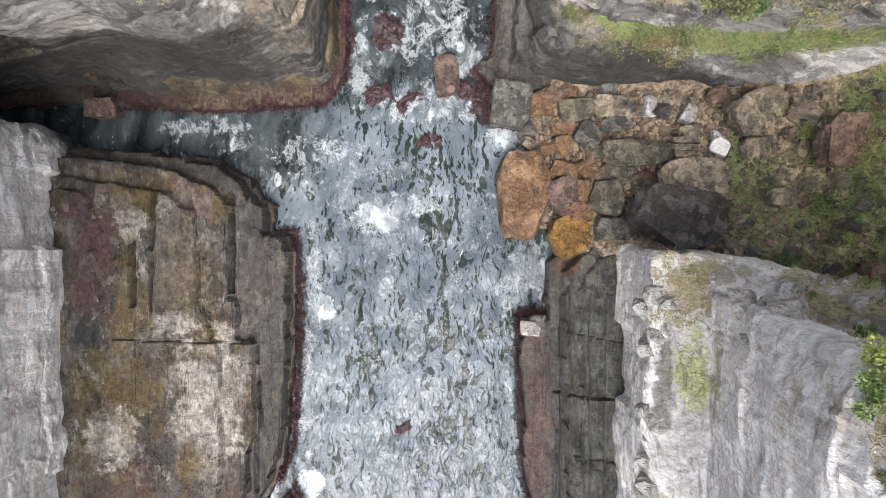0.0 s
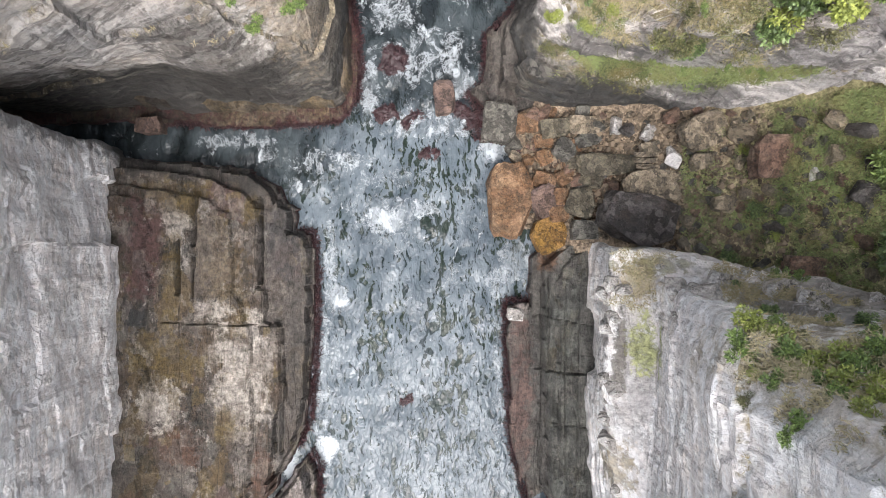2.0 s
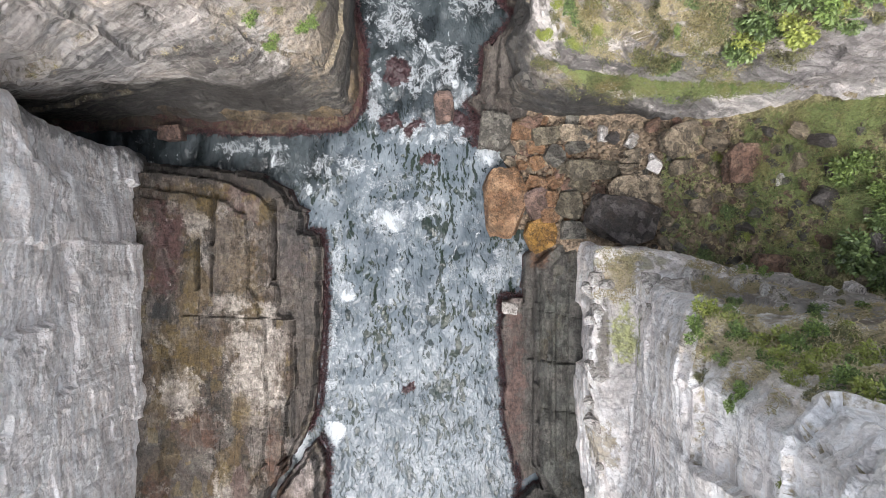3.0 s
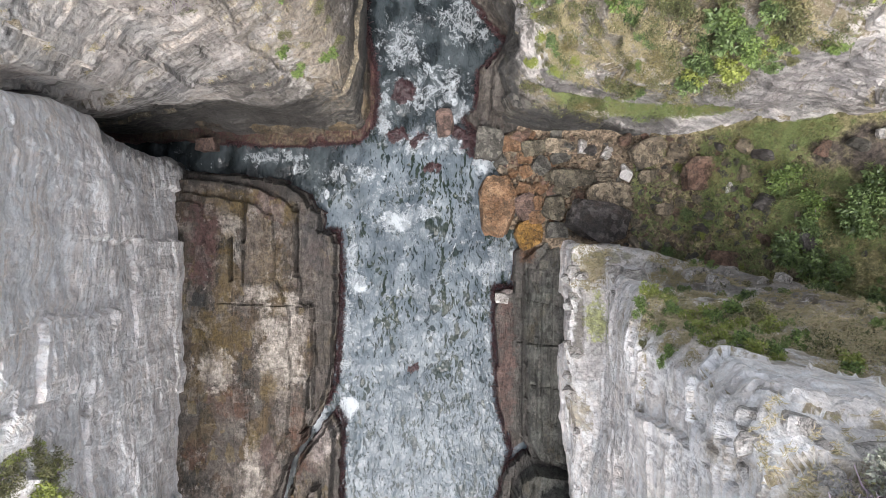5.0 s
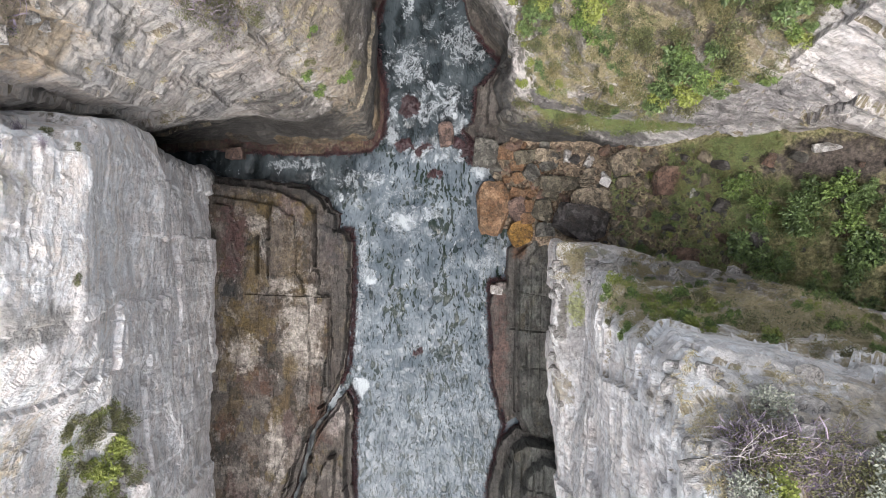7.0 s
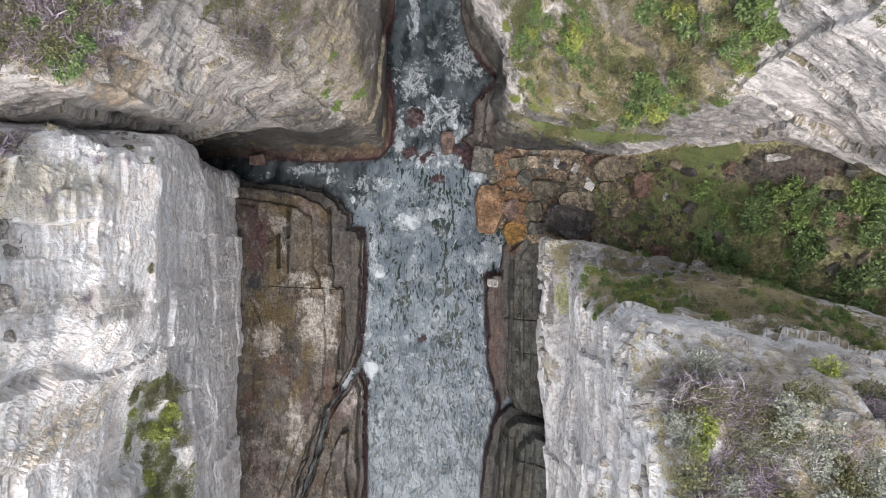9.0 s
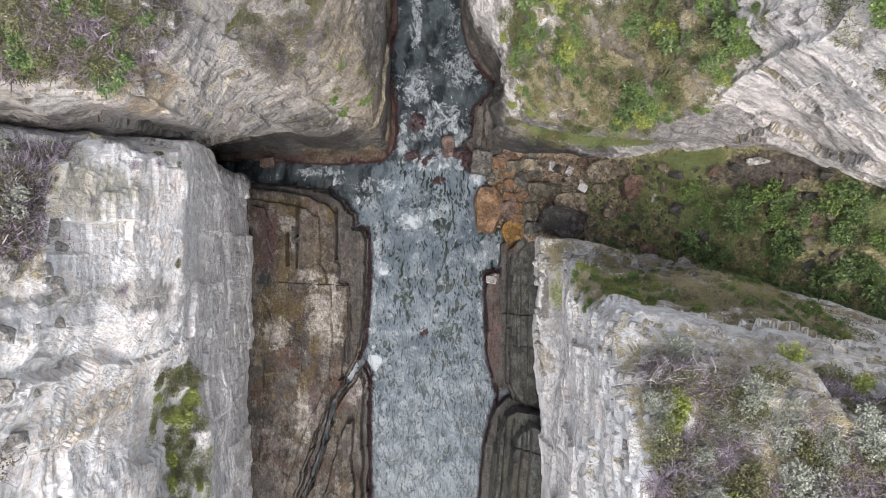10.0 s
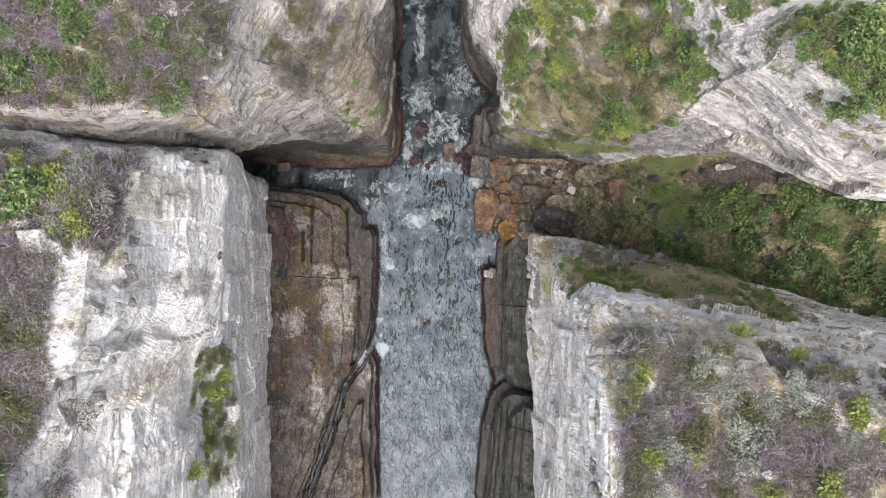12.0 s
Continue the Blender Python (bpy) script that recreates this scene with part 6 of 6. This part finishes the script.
# bushes on the ledges of the walls
thicket(west_g, west_n, (-27, -23.5, -28, -12.5, 23, 32), ["lime", "olive", "olive"], 30, (0.8, 1.6), 0.4, 0.05, 3)
thicket(west_g, west_n, (-24, -20, -6, 6, 37, 48), ["olive", "twig"], 8, (0.4, 0.8), 1.0, 0.1, 4)
thicket(northwest_g, northwest_n, (-16, -9, 15, 22, 10, 20), ["olive", "green"], 7, (0.7, 1.2), 0.9, 0.1, 5)
thicket(northwest_g, northwest_n, (-19, -11, 14, 22, 26, 38), ["olive", "olive", "mixed"], 30, (0.6, 1.3), 0.45, -0.1, 6)
# the grown slope on the north-east side
thicket(northeast_g, northeast_n, (8, 24.6, 12.2, 27, 11, 36), ["green", "broad", "broad", "broad", "olive", "olive", "lime"], 165, (0.5, 1.9), 0.42, 0.1, 7, 0.0)
thicket(northeast_g, northeast_n, (6, 12, 15, 24, 6, 15), ["olive", "lime", "olive"], 16, (0.5, 1.0), 0.6, 0.4, 17)
thicket(northeast_g, northeast_n, (14, 22, 11, 14, 7, 12), ["green"], 8, (0.3, 0.5), 0.8, 0.5, 8)
thicket(northeast_g, northeast_n, (25, 38, 8, 22, 45, 54), ["green", "olive", "broad", "broad", "lime"], 90, (0.6, 1.4), 0.45, 0.4, 9, -0.2)
thicket(northeast_g, northeast_n, (21, 28, 15.5, 26, 37, 50), ["olive", "green", "broad"], 18, (0.5, 1.1), 0.6, 0.0, 20)
# the gully
thicket(gully_g, gully_n, (28, 52, -10, 6, 12, 36), ["broad", "broad", "broad", "green"], 80, (0.9, 2.0), 0.45, 0.3, 10)
thicket(gully_g, gully_n, (21, 34, -5, 9.5, 8, 24), ["green", "broad", "green", "olive", "lime"], 42, (0.3, 0.8), 0.6, 0.3, 16)
# the grown ledge and the plateau of the east buttress
thicket(east_g, east_n, (12, 34, -9, -3, 24, 35), ["green", "green", "lime", "olive", "lime"], 115, (0.35, 1.0), 0.45, 0.3, 11, -0.2)
thicket(east_g, east_n, (18, 36, -5, -1.2, 14, 24), ["olive", "broad", "green"], 24, (0.3, 0.8), 0.7, 0.2, 18)
thicket(east_g, east_n, (12.5, 36, -26, -11, 42, 56), ["twig", "mixed", "olive", "olive", "silver", "silver", "silver", "lime"], 85, (0.7, 1.9), 0.48, 0.5, 12)
thicket(shelf_e_g, shelf_e_n, (8, 16, -40, -24, 5, 9), ["olive"], 5, (0.3, 0.5), 1.0, 0.3, 13)

for k, (x, y, size) in enumerate(((13.6, -10.2, 3.4), (16.5, -15.5, 3.2), (-26.5, 8.5, 3.5), (-27.5, 3.5, 3.0), (20.5, -13.5, 3.0), (-30.0, 10.0, 3.2), (-31.5, 6.0, 3.6), (-29.0, -5.0, 2.8), (-30.5, 13.0, 3.2))):
    g = east_g if x > 0 else west_g
    flat = g.reshape(-1, 3)
    near = flat[np.argmin((flat[:, 0] - x) ** 2 + (flat[:, 1] - y) ** 2 + 0.02 * (flat[:, 2] - 48) ** 2)]
    ob = dead_tree(800 + k, size, "bleached dead tree lying over the heath")
    ob.matrix_world = pose(*near, 0, 0, 140 + 70 * k)
    tagged(ob, group="dead trees on the plateau")


# single large bushes
for kind, g, x, y, z, size in (("silver", east_g, 22.0, -16.4, 49, 2.3), ("silver", east_g, 19.6, -11.3, 46, 1.7), ("olive", east_g, 21.0, -9.6, 44, 1.5), ("silver", east_g, 15.6, -8.6, 42, 1.5), ("lime", east_g, 18.0, -17.6, 49, 1.4), ("silver", east_g, 16.4, -17.2, 49, 1.8),
                               ("lime", northeast_g, 18.8, 18.3, 31, 1.3), ("lime", northeast_g, 19.8, 17.8, 31.5, 1.0), ("green", east_g, 17.0, -4.6, 27.5, 0.9), ("green", east_g, 13.6, -4.4, 28, 0.9), ("lime", west_g, -26.8, -1.0, 51, 0.9), ("lime", west_g, -28.6, 1.2, 51, 1.1),
                               ("olive", east_g, 26.0, -9.6, 43, 1.4), ("lime", east_g, 24.0, -8.8, 42, 1.2), ("lime", east_g, 28.0, -10.4, 43, 1.3), ("silver", northwest_g, -20.5, 14.5, 46, 1.3), ("green", northwest_g, -13.4, 16.3, 13.5, 1.1), ("olive", northwest_g, -11.6, 17.2, 13, 0.8), ("green", northeast_g, 24.0, 12.4, 27, 1.1)):
    flat = g.reshape(-1, 3)
    plant(kind, flat[np.argmin((flat[:, 0] - x) ** 2 + (flat[:, 1] - y) ** 2 + 0.3 * (flat[:, 2] - z) ** 2)], size, rng.uniform(0, 360))
for kind, many in KINDS.items():
    for k, src in enumerate(many):
        if (kind, k) not in USED:
            for o in (*src.children_recursive, src):
                bpy.data.objects.remove(o)


# a band of bare straw-coloured rock crosses the east plateau
def off_band(pts):
    along = np.interp(pts[:, 0], [10, 12, 27, 40], [-7.6, -8.0, -11.2, -13.0])
    band = np.interp(pts[:, 0], [19, 24, 34], [-10.0, -12.0, -15.6])
    wob = 1.2 * fbm(pts, 2.0, 3, 91)
    return pts[(pts[:, 1] < along + wob) & ((pts[:, 0] < 19) | (np.abs(pts[:, 1] - band + wob) > 1.5))]


# heath between the shrubs: a mat of twigs and small leaves
def heath(name, places, twig_mat, leaf_mat, twigs, leafs, label, seed, tall=0.45):
    rs = np.random.RandomState(seed)
    n = len(places)
    root = np.repeat(np.array(places), twigs, 0) + rs.normal(size=(n * twigs, 3)) * np.array((0.22, 0.22, 0.03))
    way = rs.normal(size=(n * twigs, 3)) * np.array((0.8, 0.8, 0.35)) + np.array((0, 0, 0.6))
    way = way / np.linalg.norm(way, axis=1, keepdims=True) * (tall * 0.6 * rs.uniform(0.5, 1.5, n * twigs))[:, None]
    bend = rs.normal(size=way.shape) * np.array((0.3, 0.3, 0.15)) * tall + 0.5 * way
    side = np.cross(way, rs.normal(size=way.shape))
    side = side / (np.linalg.norm(side, axis=1, keepdims=True) + 1e-6) * (0.014 + 0.04 * rs.rand(n * twigs) ** 4)[:, None]
    v = np.stack([root - side, root + side, root + way + 0.8 * side, root + way - 0.8 * side, root + way + bend + 0.4 * side, root + way + bend - 0.4 * side], 1).reshape(-1, 3)
    k = np.arange(n * twigs)[:, None] * 6
    ob = link(name, v, np.concatenate([k + np.array((0, 1, 2, 3)), k + np.array((3, 2, 4, 5))]), twig_mat, False)
    if leafs:
        c = np.array(places) + np.array((0, 0, tall * 0.5))
        v, f = leaves(rs, c, np.full(n, tall * 0.75), n * leafs, 0.13)
        lf = link("foliage", v, f, leaf_mat, False)
        lf.parent = ob
        tagged(lf, kind="stuff")
    return tagged(ob, label, "heath", kind="stuff")


def patchy(g, nrm, box, up, seed, count, size=3.0, level=0.0):
    pts = pick(g, nrm, box, up, seed)
    return pts[fbm(pts, size, 3, seed) > level][:count]


heath("heath", np.concatenate([patchy(west_g, west_n, (-37, -23.6, -2, 9, 46, 56), 0.4, 31, 2000, 4.0, -0.3), patchy(west_g, west_n, (-38, -26.4, -24, -2, 46, 56), 0.4, 30, 2200, 4.0, -0.4), patchy(northwest_g, northwest_n, (-37, -17.5, 9, 24, 42, 56), 0.3, 32, 2400, 4.0, -0.3),
                               off_band(patchy(east_g, east_n, (13, 37, -26, -7, 43, 56), 0.4, 33, 2400, 3.0, -0.05))]), M_TWIG, M_OLIVE, 9, 16, "purple-grey heath of fine twigs on the plateau", 51, 0.75)
heath("green_heath", np.concatenate([patchy(west_g, west_n, (-38, -26.2, -24, 9, 46, 56), 0.4, 34, 500, 2.5, 0.25), patchy(northwest_g, northwest_n, (-37, -17.5, 9, 24, 42, 56), 0.3, 35, 420, 2.5, 0.25),
                                     off_band(patchy(east_g, east_n, (12.5, 37, -26, -8, 42, 56), 0.4, 36, 800, 2.5, 0.2)), patchy(northwest_g, northwest_n, (-17, -12.5, 14, 22, 26, 38), -0.1, 37, 420, 2.5, 0.0)]), M_TWIG, M_OLIVE, 6, 34, "olive-green low heath on the plateau", 52, 0.8)
lush = patchy(gully_g, gully_n, (22, 50, -9, 9.5, 8, 36), 0.2, 38, 1300, 1.6, 0.15)
lush = lush[((lush[:, 0] - 34.8) / 5.2) ** 2 + ((lush[:, 1] - 7.2) / 2.8) ** 2 > 1]
heath("undergrowth", np.concatenate([lush, patchy(northeast_g, northeast_n, (6, 24.6, 12.2, 27, 11, 36), 0.0, 39, 2200, 1.5, 0.1), patchy(northeast_g, northeast_n, (9, 22, 11.5, 16, 5.5, 11), 0.4, 29, 130, 1.6, 0.25),
                                     patchy(northeast_g, northeast_n, (23, 37, 3, 22, 44, 56), 0.3, 44, 300, 3.0, 0.0), patchy(east_g, east_n, (14, 36, -9, -3, 22, 35), 0.35, 45, 200, 2.0, 0.2)]), M_OLIVE, M_UNDER, 5, 26, "mixed green leafy undergrowth on the slope", 53, 0.6)
heath("lime_scrub", np.concatenate([patchy(west_g, west_n, (-27, -23.3, -28, -12.5, 22, 31), 0.05, 46, 420, 2.0, -0.2)]), M_TWIG, M_LIME, 5, 30, "yellow-green scrub on a cliff ledge", 54, 0.45)


# grass on the ledges: blades in tufts
def grass(name, places, mat, blades, height, label, seed):
    rs = np.random.RandomState(seed)
    n = len(places)
    root = np.repeat(np.array(places), blades, 0) + rs.normal(size=(n * blades, 3)) * np.array((0.12, 0.12, 0.02))
    a = rs.rand(n * blades) * 6.28
    ln = height * rs.uniform(0.5, 1.2, n * blades)
    out = np.stack([np.cos(a), np.sin(a), 0 * a], 1)
    side = np.stack([-np.sin(a), np.cos(a), 0 * a], 1) * 0.02
    mid = root + out * (ln * 0.35)[:, None] + np.array((0, 0, 1)) * (ln * 0.6)[:, None]
    tip = root + out * (ln * 0.9)[:, None] + np.array((0, 0, 1)) * (ln * 0.55)[:, None]
    v = np.stack([root - side, root + side, mid + side, tip, mid - side], 1).reshape(-1, 3)
    k = np.arange(n * blades)[:, None] * 5
    ob = link(name, v, np.concatenate([k + np.array((0, 1, 2, 4))]), mat, False)
    tips = link("tips", v, np.concatenate([k + np.array((4, 2, 3))]), mat, False)
    tips.parent = ob
    return tagged(ob, label, "grass", kind="stuff")


grass("grass", np.concatenate([pick(northeast_g, northeast_n, (9.7, 17, 13.4, 16, 6.3, 12), 0.55, 21)[:800], pick(northeast_g, northeast_n, (15, 25, 11.3, 14, 8, 14), 0.55, 49)[:500], patchy(gully_g, gully_n, (18.5, 46, -7, 9.8, 6, 34), 0.2, 22, 2600, 2.2, 0.0), patchy(gully_g, gully_n, (23.5, 31.5, 1.5, 10, 9, 20), 0.2, 50, 1300, 2.5, -0.2)]), M_GRASS, 14, 0.42, "green grass on ledges and slope", 41)
grass("straw_grass", np.concatenate([patchy(northeast_g, northeast_n, (9, 24.5, 12.2, 26, 10, 35), 0.05, 23, 2600, 2.0, 0.0), patchy(east_g, east_n, (12, 34, -9, 0, 22, 34), 0.4, 24, 2000, 2.0, -0.3), patchy(east_g, east_n, (17, 34, -6, -1, 13, 24), 0.3, 48, 500, 2.0, 0.0), patchy(east_g, east_n, (11, 15, -4, 1, 12, 16), 0.4, 28, 60, 1.5, 0.1),
                                     pick(east_g, east_n, (11.5, 34, -24, -6, 40, 54), 0.5, 25)[:500], pick(west_g, west_n, (-36, -23, -24, 9, 44, 56), 0.5, 26)[:300], pick(northwest_g, northwest_n, (-36, -10, 9, 24, 12, 56), 0.45, 27)[:400]]), M_STRAW, 14, 0.4, "straw-coloured tussock grass on rock ledges", 43)


# ---- kelp along the waterline ----
def fringe(line, per_metre, seed):
    rs = np.random.RandomState(seed)
    st, en = [], []
    for (ax, ay), (bx, by) in zip(line[:-1], line[1:]):
        ln = math.hypot(bx - ax, by - ay)
        for _ in range(int(ln * per_metre)):
            t = rs.rand()
            p = np.array((ax + (bx - ax) * t, ay + (by - ay) * t, rs.uniform(0.15, 0.75))) + rs.normal(size=3) * np.array((0.16, 0.16, 0))
            a = rs.rand() * 6.28
            st.append(p)
            en.append(p + np.array((math.cos(a), math.sin(a), -0.35)) * rs.uniform(0.1, 0.3))
    v, f = sticks(rs, st, en, 0.05, 0.03, 0.35, 2)
    return v, f


for k, line in enumerate(([(-24, 10.8), (-17.8, 10.4), (-11.7, 10.6), (-8.8, 10.9), (-7.3, 12.8), (-6.9, 15.7), (-7.1, 18.7), (-8.4, 24.6), (-7, 30)], [(3.8, 24.8), (6.7, 21.4), (4.5, 18.9), (3.8, 18.4), (3.6, 14.3), (2.2, 13.2), (3.4, 11.6), (3, 9.6), (6, 9)],
                          [(5.5, -4.5), (5.6, -10), (6, -17), (7.4, -22), (5.6, -28.5), (4.8, -40)], [(7.5, -4.5), (5.6, -4.5)], [(-12.2, 1.5), (-10.9, 1.3), (-10.6, -2.3), (-10.6, -7.3), (-11.1, -14.7), (-12.2, -17.2)], [(-11.1, -17.6), (-10.3, -18.8), (-10.5, -24), (-10.2, -40)])):
    v, f = fringe(line, 60, 900 + k)
    tagged(link("kelp", v, f, M_KELP), "fringe of dark red kelp along the waterline", "kelp", kind="stuff")
